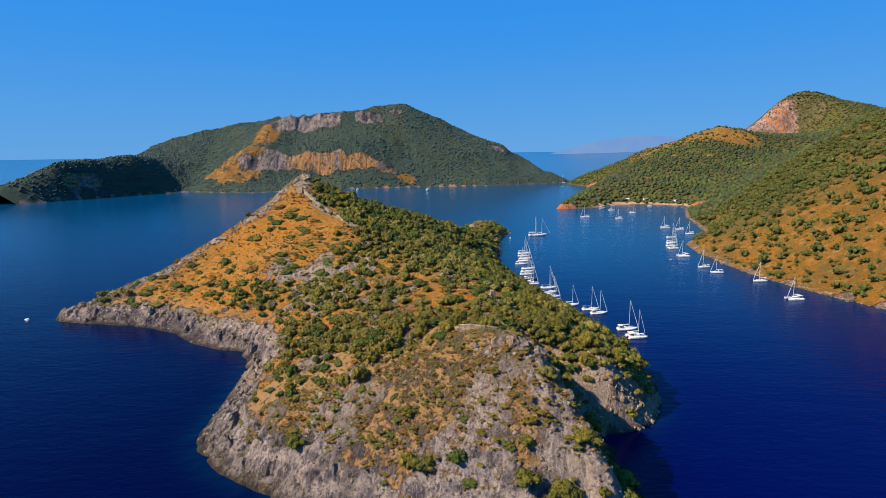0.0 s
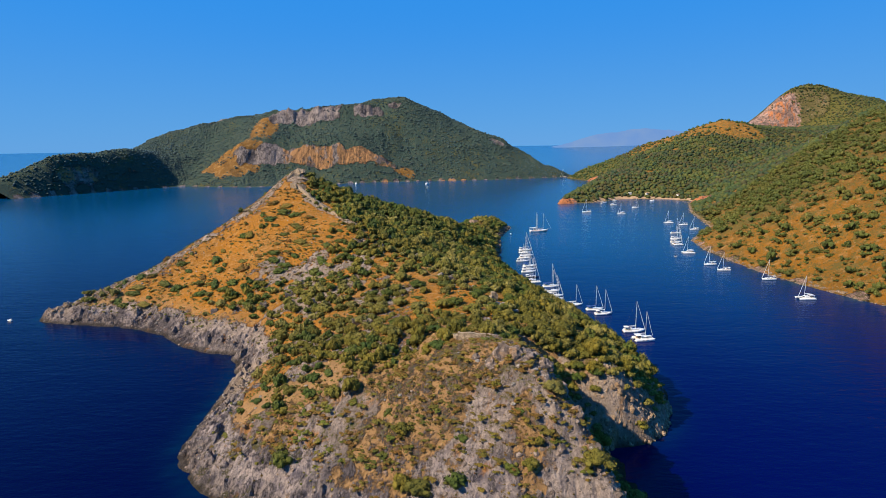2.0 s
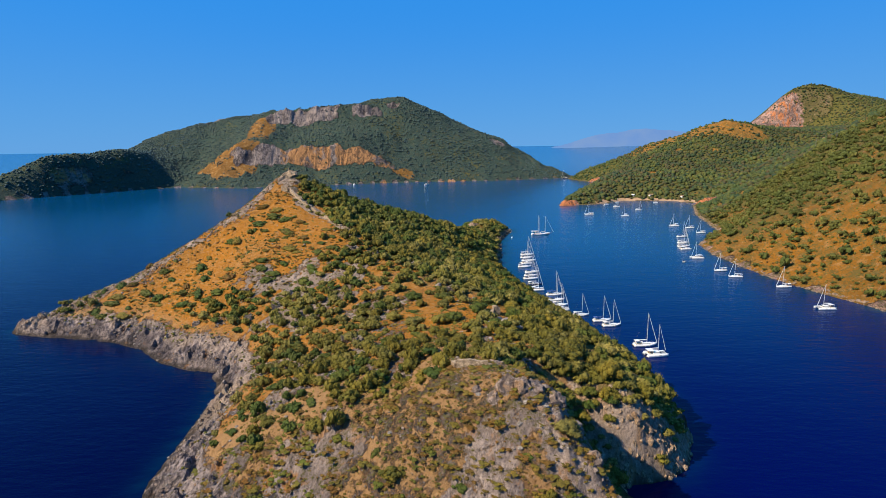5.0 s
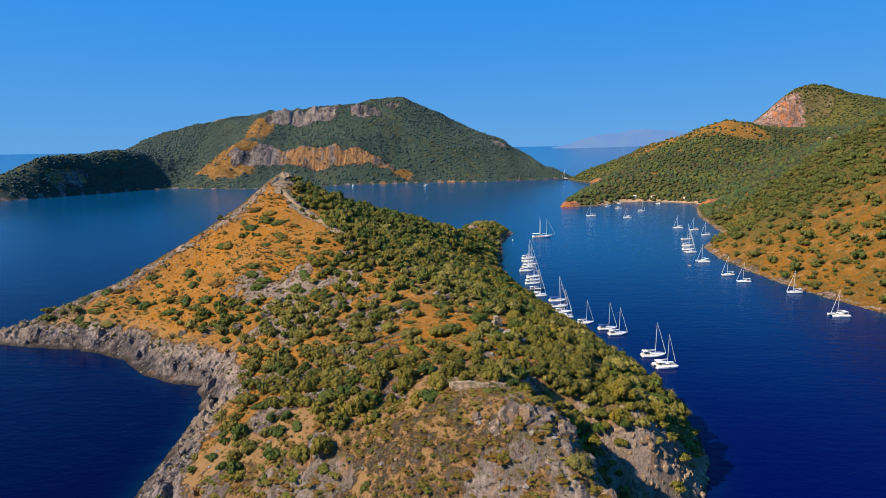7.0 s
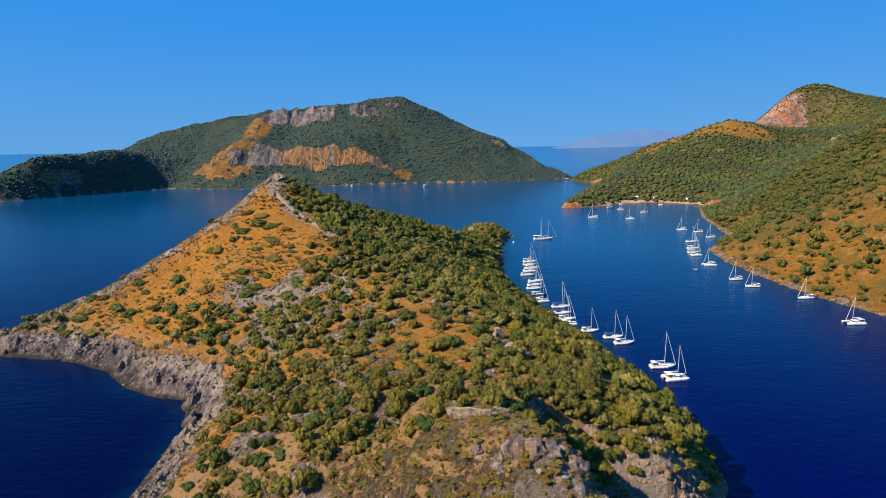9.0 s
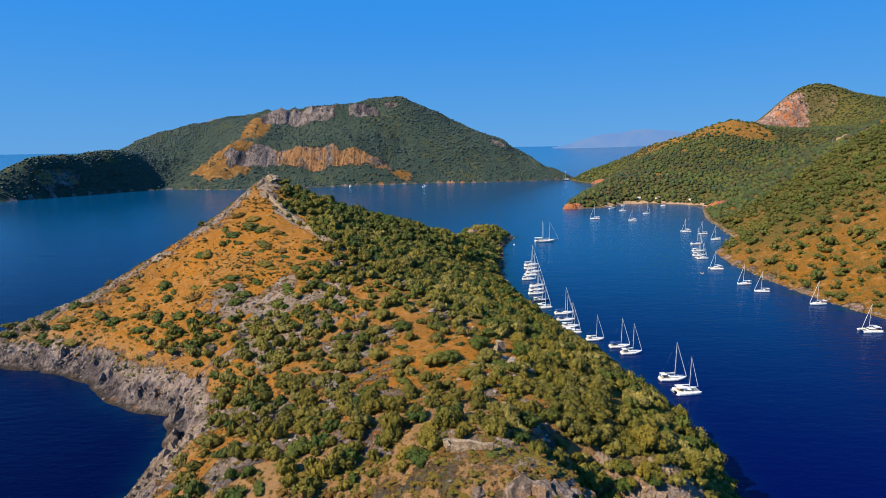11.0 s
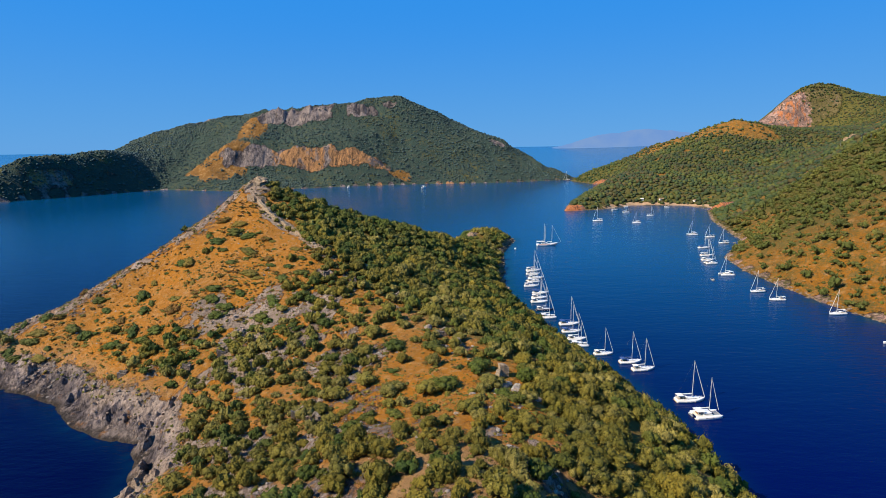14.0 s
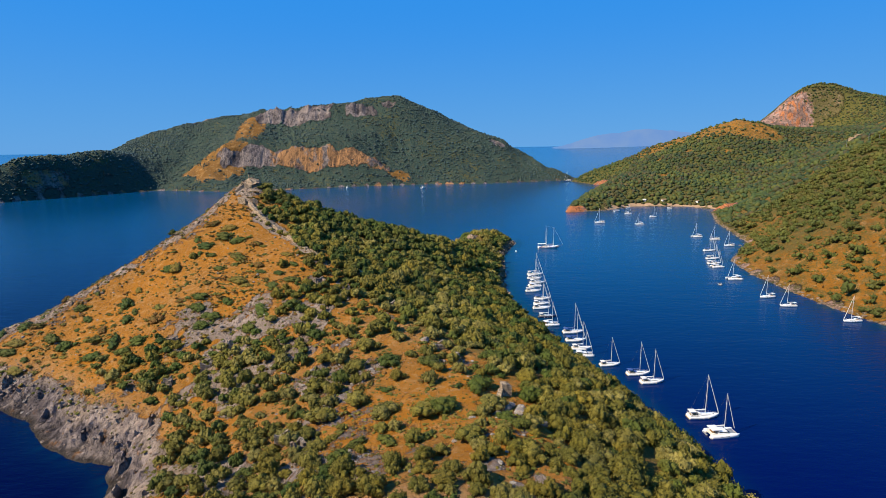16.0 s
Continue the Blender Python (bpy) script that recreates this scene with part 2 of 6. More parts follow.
def sea_material():
    m, t, b = material("sea_water", 0.10, spec=0.09)
    b.inputs["IOR"].default_value = 1.33
    co = objcoord(t)
    shallow = attr(t, "shallow")
    wide = tex(t, 0.004, 3, 0.5, co)
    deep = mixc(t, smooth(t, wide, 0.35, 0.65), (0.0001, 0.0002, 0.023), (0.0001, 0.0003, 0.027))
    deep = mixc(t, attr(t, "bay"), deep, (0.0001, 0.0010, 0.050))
    # sky reflection painted into the base colour, stronger with distance
    deep = mixc(t, attr(t, "sky_sheen"), deep, (0.0005, 0.045, 0.128))
    deep = mixc(t, attr(t, "offing_sheen"), deep, (0.004, 0.074, 0.19))
    col = mixc(t, smooth(t, shallow, 0.0, 0.65), deep, (0.0006, 0.030, 0.062))
    col = mixc(t, smooth(t, shallow, 0.65, 1.0), col, (0.006, 0.075, 0.080))
    t.links.new(col, b.inputs["Base Color"])
    mp = t.nodes.new("ShaderNodeMapping")
    mp.inputs["Scale"].default_value = (0.35, 1.0, 1.0)
    mp.inputs["Rotation"].default_value = (0, 0, radians(20))
    t.links.new(co, mp.inputs["Vector"])
    w1 = tex(t, 0.35, 4, 0.6, mp.outputs[0])
    w2 = tex(t, 0.06, 3, 0.55, mp.outputs[0])
    bump(t, b, mathn(t, "ADD", w1, mathn(t, "MULTIPLY", w2, 1.5)), 0.36, 0.8)
    return m


M_SEA = sea_material()


# ---------------------------------------------------------------- numeric helpers
def hash2(ix, iy, seed):
    h = (ix.astype(np.int64) * 374761393 + iy.astype(np.int64) * 668265263 + seed * 974634541) & 0xFFFFFFFF
    h = ((h ^ (h >> 13)) * 1274126177) & 0xFFFFFFFF
    return ((h ^ (h >> 16)) & 0xFFFFFF) / float(0xFFFFFF)


def vnoise(x, y, seed=0):
    ix, iy = np.floor(x), np.floor(y)
    fx, fy = x - ix, y - iy
    fx, fy = fx * fx * (3 - 2 * fx), fy * fy * (3 - 2 * fy)
    a, b = hash2(ix, iy, seed), hash2(ix + 1, iy, seed)
    c, d = hash2(ix, iy + 1, seed), hash2(ix + 1, iy + 1, seed)
    return (a + (b - a) * fx) * (1 - fy) + (c + (d - c) * fx) * fy


def fbm(x, y, scale, octaves=4, seed=0, gain=0.5):
    total, amp, norm = 0.0, 1.0, 0.0
    for o in range(octaves):
        total = total + amp * (vnoise(x / scale + 17.3 * o, y / scale - 9.1 * o, seed + o) * 2 - 1)
        norm += amp
        amp *= gain
        scale *= 0.5
    return total / norm


def sstep(v, lo, hi):
    s = np.clip((v - lo) / (hi - lo), 0, 1)
    return s * s * (3 - 2 * s)


def dense(line, step):
    """Points every step metres along a line of (x, y) or (x, y, z)."""
    line = np.array(line, float)
    out = [line[:1]]
    for a, b in zip(line[:-1], line[1:]):
        n = max(1, int(round(np.linalg.norm((b - a)[:2]) / step)))
        out.append(a + (b - a) * (np.arange(1, n + 1) / n)[:, None])
    return np.concatenate(out)


class Relief:
    """A height field that passes smoothly through a coast at sea level and a set of ridge, gully and ledge lines."""

    def __init__(self, coast, lines, step, soft, drop=7.0, off=12.0):
        c = dense(coast + coast[:1], step)[:-1]
        tang = np.roll(c, -1, 0) - np.roll(c, 1, 0)
        nor = np.stack([tang[:, 1], -tang[:, 0]], 1) / (np.linalg.norm(tang, axis=1)[:, None] + 1e-9)
        area = 0.5 * np.sum(c[:, 0] * np.roll(c[:, 1], -1) - np.roll(c[:, 0], -1) * c[:, 1])
        nor *= np.sign(area)
        pts = [np.c_[c, np.zeros(len(c))], np.c_[c + off * nor, np.full(len(c), -drop)][::2]]
        pts += [dense(l, step) for l in lines]
        p = np.concatenate(pts)
        keep, cell = [], set()
        for i, q in enumerate(p):
            k = (round(q[0] / (step * 0.35)), round(q[1] / (step * 0.35)))
            if k not in cell:
                cell.add(k)
                keep.append(i)
        p = p[keep]
        self.xy, self.soft, self.coast = p[:, :2], soft, c
        n = len(p)
        a = np.zeros((n + 1, n + 1))
        a[:n, :n] = -self.kernel(p[:, :2]) - 0.6 * step * 0.1 * np.eye(n)
        a[:n, n] = a[n, :n] = 1
        self.w = np.linalg.solve(a, np.r_[p[:, 2], 0])

    def kernel(self, q):
        d2 = (q[:, None, 0] - self.xy[None, :, 0]) ** 2 + (q[:, None, 1] - self.xy[None, :, 1]) ** 2
        return np.sqrt(d2 + self.soft**2)

    def __call__(self, x, y):
        q = np.c_[np.ravel(x), np.ravel(y)]
        out = np.concatenate([-self.kernel(q[i : i + 4000]) @ self.w[:-1] for i in range(0, len(q), 4000)]) + self.w[-1]
        return out.reshape(np.shape(x))

    def shore(self, x, y):
        q = np.c_[np.ravel(x), np.ravel(y)]
        out = np.concatenate([np.sqrt(((q[i : i + 4000, None] - self.coast[None]) ** 2).sum(-1).min(1)) for i in range(0, len(q), 4000)])
        return out.reshape(np.shape(x))


def near_line(x, y, line, step=4.0):
    """Distance to a line and the height of its nearest point."""
    p = dense(line, step)
    d = (np.ravel(x)[:, None] - p[None, :, 0]) ** 2 + (np.ravel(y)[:, None] - p[None, :, 1]) ** 2
    return np.sqrt(d.min(1)).reshape(np.shape(x))


def spaced(stops):
    """Coordinates whose spacing changes along the way: rows of (start, spacing)."""
    out = []
    for (a, h), (b, _) in zip(stops[:-1], stops[1:]):
        out += list(np.arange(a, b - 0.4 * h, h))
    return np.array(out + [stops[-1][0]])


def mesh_from(name, verts, faces, mat, attrs=None, shade=True):
    """A mesh from arrays; faces all have the same number of corners."""
    me = bpy.data.meshes.new(name)
    verts, faces = np.asarray(verts, np.float32), np.asarray(faces, np.int32)
    k = faces.shape[1]
    me.vertices.add(len(verts))
    me.vertices.foreach_set("co", verts.ravel())
    me.loops.add(faces.size)
    me.loops.foreach_set("vertex_index", faces.ravel())
    me.polygons.add(len(faces))
    me.polygons.foreach_set("loop_start", np.arange(0, faces.size, k, dtype=np.int32))
    me.polygons.foreach_set("use_smooth", np.full(len(faces), shade))
    me.update(calc_edges=True)
    me.validate()
    for key, v in (attrs or {}).items():
        me.attributes.new(key, "FLOAT", "POINT").data.foreach_set("value", np.asarray(v, np.float32).ravel())
    me.materials.append(mat)
    return me


def sheet(name, xs, ys, z, mat, attrs, keep=None, hard=0.0):
    """A terrain sheet on a grid of coordinates; cells where keep is false are left out."""
    nx, ny = len(xs), len(ys)
    gx, gy = np.meshgrid(xs, ys)
    v = np.stack([gx, gy, z], -1).reshape(-1, 3)
    i = np.arange(nx * ny).reshape(ny, nx)
    f = np.stack([i[:-1, :-1], i[:-1, 1:], i[1:, 1:], i[1:, :-1]], -1)
    if keep is not None:
        f = f[keep[:-1, :-1] | keep[:-1, 1:] | keep[1:, 1:] | keep[1:, :-1]]
    f = f.reshape(-1, 4)
    used = np.unique(f)
    back = np.zeros(len(v), np.int32)
    back[used] = np.arange(len(used))
    me = mesh_from(name, v[used], back[f], mat, {k: a.ravel()[used] for k, a in attrs.items()})
    if hard:
        me.polygons.foreach_set("use_smooth", attrs["rock"].ravel()[f[:, 0]] < hard)
    return me


# ---------------------------------------------------------------- the headland
WEST_COAST = [(-255, 345), (-245, 336), (-222, 330), (-196, 325), (-180, 320), (-160, 309), (-140, 291), (-122, 281), (-109, 277),
              (-101, 265), (-96, 250), (-95, 236), (-94, 215), (-93, 190), (-88, 178), (-77, 166), (-65, 158), (-55, 152), (-40, 140), (-15, 126)]
EAST_COAST = [(15, 118), (40, 114), (58, 124), (62, 145), (62, 163), (62, 177), (64, 184), (72, 185.5), (81, 189.5), (88.5, 197.5), (95, 210), (100, 228), (101, 252), (96.5, 290),
              (86.5, 330), (75, 380), (66, 430), (61, 471), (62, 518), (70, 570), (73, 610), (82, 645), (95, 683), (96, 700), (80, 722), (45, 730)]
NORTH_COAST = [(32, 715), (30, 680), (22, 640), (5, 605), (-25, 585), (-70, 572), (-120, 560), (-165, 530), (-195, 490), (-225, 440), (-250, 385)]
CREST = [(-246, 345, 4.6), (-221, 361, 14), (-200, 374, 23.2), (-180, 387, 33.4), (-160, 403, 45.4), (-145, 419, 57.2), (-134, 437, 68.8), (-123, 458, 80), (-118, 470, 84)]
EAST_RIDGE = [(-118, 470, 84), (-85, 476, 68), (-55, 480, 58), (-22, 488, 48), (8, 515, 35), (26, 560, 22), (38, 610, 14), (52, 650, 15), (68, 688, 11), (82, 706, 4)]
WALL_SPUR = [(-118, 466, 83), (-100, 425, 70), (-83, 412, 60), (-64, 388, 53), (-46, 345, 42), (-30, 318, 38), (-8, 290, 36), (2, 262, 35), (2, 236, 35)]
SADDLE = [(2, 236, 35), (22, 232, 39), (28, 205, 38), (22, 180, 44), (18, 166, 49), (24, 158, 49)]
KNOLL_FRONT = [(-30, 163, 22), (-12, 152, 28), (6, 148, 34), (20, 146, 40), (32, 150, 43), (36, 140, 35)]
KNOLL_LOW = [(-45, 158, 12), (-25, 146, 15), (0, 133, 15), (22, 128, 21), (40, 126, 21)]
KNOLL_WEST = [(18, 166, 49), (6, 168, 45), (-9, 180, 37), (-30, 180, 31), (-48, 182, 24), (-66, 188, 15), (-82, 195, 6)]
CLIFF_EDGE = [(30, 172, 42), (34, 160, 42), (38, 148, 36), (42, 134, 28), (46, 124, 16)]
GULLY = [(43, 196, 26), (47, 188, 14), (52, 180, 5), (56, 168, 1.5), (56, 150, 1), (56, 136, 1)]
BLUFF = [(34, 207, 38), (48, 206, 33), (60, 203, 28), (74, 206, 20.5), (85, 213, 14.5)]
BLUFF_LIP = [(54, 196, 27), (59, 191.5, 23.5), (66, 190.5, 20.5), (73, 192.5, 16.5), (80, 197, 12.5), (87, 205, 8.5)]
WEST_LEDGE = [(-200, 352, 15), (-172, 342, 15), (-150, 326, 14), (-134, 315, 13), (-118, 300, 15), (-100, 290, 11), (-90, 270, 8), (-82, 245, 8), (-80, 220, 8)]
WEST_MID = [(-170, 356, 21), (-134, 335, 22), (-110, 318, 20), (-90, 306, 22), (-72, 266, 16), (-62, 240, 18), (-46, 206, 26)]
WEST_HIGH = [(-150, 380, 35), (-128, 365, 35), (-112, 357, 38), (-90, 345, 36), (-74, 322, 30), (-42, 278, 27), (-38, 226, 26), (-14, 206, 37)]
WEST_TOP = [(-130, 400, 51), (-119, 393, 50), (-100, 400, 57), (-90, 390, 52)]
EAST_HIGH = [(-40, 440, 48), (-22, 405, 42), (-5, 360, 36), (14, 320, 34), (30, 280, 33), (40, 246, 31), (44, 222, 33)]
EAST_LOW = [(40, 475, 9), (46, 420, 12), (54, 370, 13), (64, 320, 16), (70, 280, 18), (79, 250, 17), (84, 230, 16)]

headland_relief = Relief(WEST_COAST + EAST_COAST + NORTH_COAST,
                         [CREST, EAST_RIDGE, WALL_SPUR, SADDLE, KNOLL_FRONT, KNOLL_LOW, KNOLL_WEST, CLIFF_EDGE, GULLY, BLUFF, BLUFF_LIP,
                          WEST_LEDGE, WEST_MID, WEST_HIGH, WEST_TOP, EAST_HIGH, EAST_LOW], 9.0, 3.0)
FOREST_EDGE = [(-118, 478), (-96, 430), (-70, 398), (-58, 388), (-45, 372), (-30, 350), (-14, 330), (0, 312), (18, 290), (28, 262), (36, 238), (36, 205), (36, 185), (40, 165), (50, 110)]


WALL_LINE = [(-116, 458), (-107, 438), (-95, 422), (-80, 412), (-62, 391), (-52, 380)]


def forest_side(x, y):
    """Positive metres inside the dense wood that covers the eastern flank."""
    e = np.array(FOREST_EDGE, float)[::-1]
    return x - np.interp(y, e[:, 1], e[:, 0])


def blocks(x, y, size, seed):
    """Uneven broken blocks: each point takes the random height and tilt of its nearest seed."""
    ix, iy = np.floor(x / size), np.floor(y / size)
    best, out = np.full(np.shape(x), 1e9), np.zeros(np.shape(x))
    for a in (-1, 0, 1):
        for b in (-1, 0, 1):
            cx, cy = (ix + a + hash2(ix + a, iy + b, seed)) * size, (iy + b + hash2(ix + a, iy + b, seed + 1)) * size
            d = (x - cx) ** 2 + (y - cy) ** 2
            h = hash2(ix + a, iy + b, seed + 2) * 2 - 1 + 1.1 * ((hash2(ix + a, iy + b, seed + 3) - 0.5) * (x - cx) + (hash2(ix + a, iy + b, seed + 4) - 0.5) * (y - cy)) / size
            out = np.where(d < best, h, out)
            best = np.minimum(d, best)
    return out


def headland_z(x, y):
    z = headland_relief(x, y)
    shore = headland_relief.shore(x, y)
    inland = sstep(shore, 0, 14)
    z = z + 1.6 * fbm(x, y, 26, 4, 3) * inland + 0.35 * fbm(x, y, 4.5, 3, 9) * sstep(z, 0.5, 3)
    rocky = headland_rock(x, y, z, shore)
    crag = np.abs(fbm(x, y, 7.0, 4, 21, 0.6))
    seam = np.abs(fbm(x + 0.6 * y, y - 0.4 * x, 13.0, 3, 27, 0.55))
    z = z + rocky * (2.6 * (0.20 - crag) + 2.6 * (0.17 - seam) + 1.3 * fbm(x, y, 2.8, 2, 33)) * sstep(z, -1.0, 2.5)
    jag = 1 + 0.75 * sstep(-50 - x, 0, 25) * sstep(30 - shore, 0, 10)
    z = z + jag * rocky * sstep(30 - z, 0, 12) * (x < 45) * (0.8 * blocks(x + 1.5 * fbm(x, y, 6, 2, 28), y, 3.4, 29) + 1.1 * blocks(x + 0.4 * y, 0.75 * y - 0.3 * x, 8.5, 31)) * sstep(z, 0.3, 4.0)
    z = z + (4.6 + 2.4 * fbm(x, y, 5, 3, 39)) * np.exp(-(((x + 112) ** 2 + (y - 460) ** 2) / 130.0) ** 1.5)
    z = z + 2.2 * fbm(x, y, 19, 3, 37) * (1 - sstep(near_line(x, y, CREST), 4, 20)) * sstep(shore, 4, 14)
    return z


def spur_clearing(x, y):
    return np.exp(-(((x - 8) / 27) ** 2 + ((y - 246) / 34) ** 2))


def headland_rock(x, y, z, shore):
    west = sstep(25 - 13 * sstep(x + 30, 0, 30) * sstep(175 - y, 0, 20) - shore + 7 * fbm(x, y, 16, 3, 45), 0, 16) * (x < 40) * sstep(17 - z, 0, 6)
    edge = 1 - sstep(shore, 3, 9)
    knoll = sstep(195 - y, 0, 25) * sstep(x + 75, 0, 20)
    cliff = (1 - sstep(near_line(x, y, CLIFF_EDGE + [(56, 170, 4)]), 8, 19)) * sstep(200 - y, 0, 15)
    bluff = (1 - sstep(near_line(x, y, BLUFF_LIP), 6, 14)) * (y < 215)
    crest = np.maximum((1 - sstep(near_line(x, y, CREST), 6, 34)) * (0.48 + 0.5 * fbm(x, y, 22, 3, 47)), 0.95 * (1 - sstep(near_line(x, y, CREST) + 7 * fbm(x, y, 14, 3, 48), 2, 9)) * sstep(fbm(x, y, 26, 2, 46), -0.35, 0.1))
    scree = sstep(fbm(x + 0.6 * y, y - 0.6 * x, 15, 3, 41), -0.18, 0.18) * 0.72 * (1 - sstep(y - 0.3 * x, 372, 400)) * (1 - sstep(forest_side(x, y), -6, 6)) * sstep(x + 140, 0, 40) * (1 - 0.75 * spur_clearing(x, y))
    return np.clip(np.maximum.reduce([west, edge, knoll * 0.44, cliff, bluff, crest, scree, np.exp(-(((x + 112) ** 2 + (y - 460) ** 2) / 170.0) ** 1.5)]), 0, 1)


def build_headland():
    xs = spaced([(-275, 1.4), (-200, 1.2), (-115, 0.95), (-60, 0.95), (60, 1.1), (104, 1.5), (112, 1.0)])
    ys = spaced([(104, 0.9), (205, 1.0), (345, 1.6), (430, 2.4), (560, 3.2), (744, 3.0)])
    gx, gy = np.meshgrid(xs, ys)
    z = headland_z(gx, gy)
    shore = headland_relief.shore(gx, gy)
    dy, dx = np.gradient(z, ys, xs)
    slope = np.hypot(dx, dy)
    rock = np.maximum(headland_rock(gx, gy, z, shore), sstep(slope, 1.1, 1.9))
    scrub = 0.30 + 0.4 * sstep(forest_side(gx, gy), -8, 6) + 0.22 * sstep(195 - gy, 0, 25) + 0.1 * fbm(gx, gy, 40, 3, 7)
    scrub -= 0.5 * sstep(slope, 0.9, 1.4) + 0.2 * spur_clearing(gx, gy)
    wall = near_line(gx, gy, WALL_LINE) + 3 * fbm(gx, gy, 8, 3, 42)
    rock = np.maximum(rock, 0.75 * (1 - sstep(wall, 2, 7)))
    scrub -= 0.25 * sstep(-60 - gx, 0, 30) * sstep(gy - 315, 0, 25)
    tide = np.maximum(1 - sstep(z, 0.5, 2.2 + 0.6 * fbm(gx, gy, 9, 2, 5)), (0.40 - 0.12 * sstep(-165 - gx, 0, 25)) * (1 - sstep(z + 4.0 * fbm(gx, gy, 14, 3, 6), 2.0, 8.0)) * (gx < 40))
    ochre = 0.42 + 0.24 * sstep(210 - gy, 0, 20) * sstep(shore, 10, 20) + 0.25 * fbm(gx, gy, 30, 2, 49) + 0.2 * (1 - sstep(near_line(gx, gy, BLUFF_LIP), 8, 20))
    pale = np.maximum(0.95 * sstep(215 - gy, 0, 30), 0.55 * (1 - sstep(shore, 14, 34))) + 0.3 * sstep(fbm(gx, gy, 40, 3, 43), 0.0, 0.5) + 0.4 * sstep(gx + 80, 0, 40) * sstep(350 - gy, 0, 40) * (1 - spur_clearing(gx, gy))
    # bare warm stone and earth: along the wall, on the summit, the crest, the cliff tops and the spur
    tan = np.maximum.reduce([
        0.85 * (1 - sstep(wall, 2, 7)),
        np.exp(-(((gx + 112) ** 2 + (gy - 460) ** 2) / 300.0) ** 1.5),
        0.6 * (1 - sstep(near_line(gx, gy, CREST) + 6 * fbm(gx, gy, 18, 3, 44), 4, 16)),
        0.65 * (1 - sstep(near_line(gx, gy, BLUFF_LIP), 10, 20)),
        0.4 * sstep(shore, 22, 34) * sstep(gy, 185, 215),
        0.38 * sstep(shore, 14, 24) * sstep(200 - gy, 0, 20) * (gx < 44),
        0.6 * (gx < -60) * sstep(z + 4.5 * fbm(gx, gy, 11, 3, 50), 7.0, 11.0) * sstep(gy, 200, 225),
        0.85 * (1 - sstep(np.hypot((gx + 88) * 0.9, (gy - 240) * 0.55) + 4 * fbm(gx, gy, 12, 3, 52), 7, 15)),
        0.4 * (1 - sstep(near_line(gx, gy, CLIFF_EDGE), 8, 22))])
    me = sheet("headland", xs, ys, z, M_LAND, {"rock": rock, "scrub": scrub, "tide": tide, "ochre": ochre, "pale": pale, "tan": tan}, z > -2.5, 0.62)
    ob = new("headland", me)
    return tagged(ob, "rocky peninsula of orange dry grass and grey limestone", "headland", kind="structure")


build_headland()

# ---------------------------------------------------------------- the far island
ISLE_FRONT = [(-1200, 1180), (-1090, 1080), (-1010, 1120), (-960, 1175), (-929, 1212), (-893, 1270), (-845, 1345), (-805, 1400), (-770, 1455), (-708, 1516), (-585, 1470), (-500, 1446), (-400, 1478),
              (-302, 1512), (-209, 1556), (-114, 1572), (-16, 1596), (51, 1597), (151, 1596), (256, 1630), (340, 1655), (410, 1690)]
ISLE_BACK = [(445, 1740), (420, 1850), (320, 2000), (150, 2150), (-100, 2230), (-400, 2250), (-700, 2220), (-980, 2120), (-1110, 1900), (-1120, 1600), (-1160, 1380)]
ISLE_POINT = [(-1060, 1130, 8), (-1000, 1200, 32), (-958, 1255, 52), (-944, 1282, 66), (-922, 1308, 82), (-908, 1332, 91), (-893, 1358, 93), (-878, 1385, 92), (-850, 1430, 92), (-822, 1476, 94), (-812, 1530, 91)]
ISLE_LEE = [(-1040, 1215, 16), (-985, 1310, 50), (-950, 1390, 62), (-910, 1480, 72)]
ISLE_SADDLE = [(-812, 1530, 96), (-860, 1640, 100), (-930, 1740, 114), (-947, 1830, 134)]
ISLE_CREST = [(-947, 1830, 136), (-900, 1880, 154), (-851, 1900, 161), (-802, 1910, 178), (-729, 1910, 191), (-646, 1890, 206), (-562, 1850, 211),
              (-496, 1776, 217), (-445, 1780, 216), (-375, 1790, 223), (-268, 1800, 233), (-195, 1810, 251), (-141, 1815, 255), (-96, 1820, 256)]
ISLE_EAST = [(-96, 1820, 261), (-59, 1820, 238), (41, 1815, 195), (114, 1800, 153), (223, 1780, 116), (249, 1770, 91), (292, 1752, 62), (388, 1732, 27), (425, 1735, 8)]
ISLE_SPUR = [(-640, 1560, 40), (-590, 1595, 80), (-560, 1640, 126), (-525, 1690, 168)]
ISLE_VALE = [(-735, 1540, 14), (-730, 1610, 46), (-720, 1700, 92), (-715, 1790, 138)]
ISLE_RIB = [(-640, 1640, 86), (-620, 1720, 132), (-600, 1790, 172)]
SCARP_TOP = [(-575, 1604, 104), (-494, 1622, 109), (-446, 1622, 92), (-346, 1622, 94), (-279, 1622, 102), (-214, 1622, 92), (-132, 1622, 55)]
SCARP_FOOT = [(-540, 1572, 50), (-472, 1598, 58), (-407, 1600, 54), (-342, 1600, 52), (-243, 1600, 60), (-178, 1600, 54), (-130, 1604, 44)]
CRAG_TOP = [(-505, 1762, 216), (-422, 1764, 219), (-333, 1766, 226), (-226, 1768, 232), (-180, 1770, 212)]
CRAG_FOOT = [(-500, 1735, 180), (-416, 1742, 176), (-327, 1744, 195), (-222, 1746, 202), (-178, 1748, 195)]
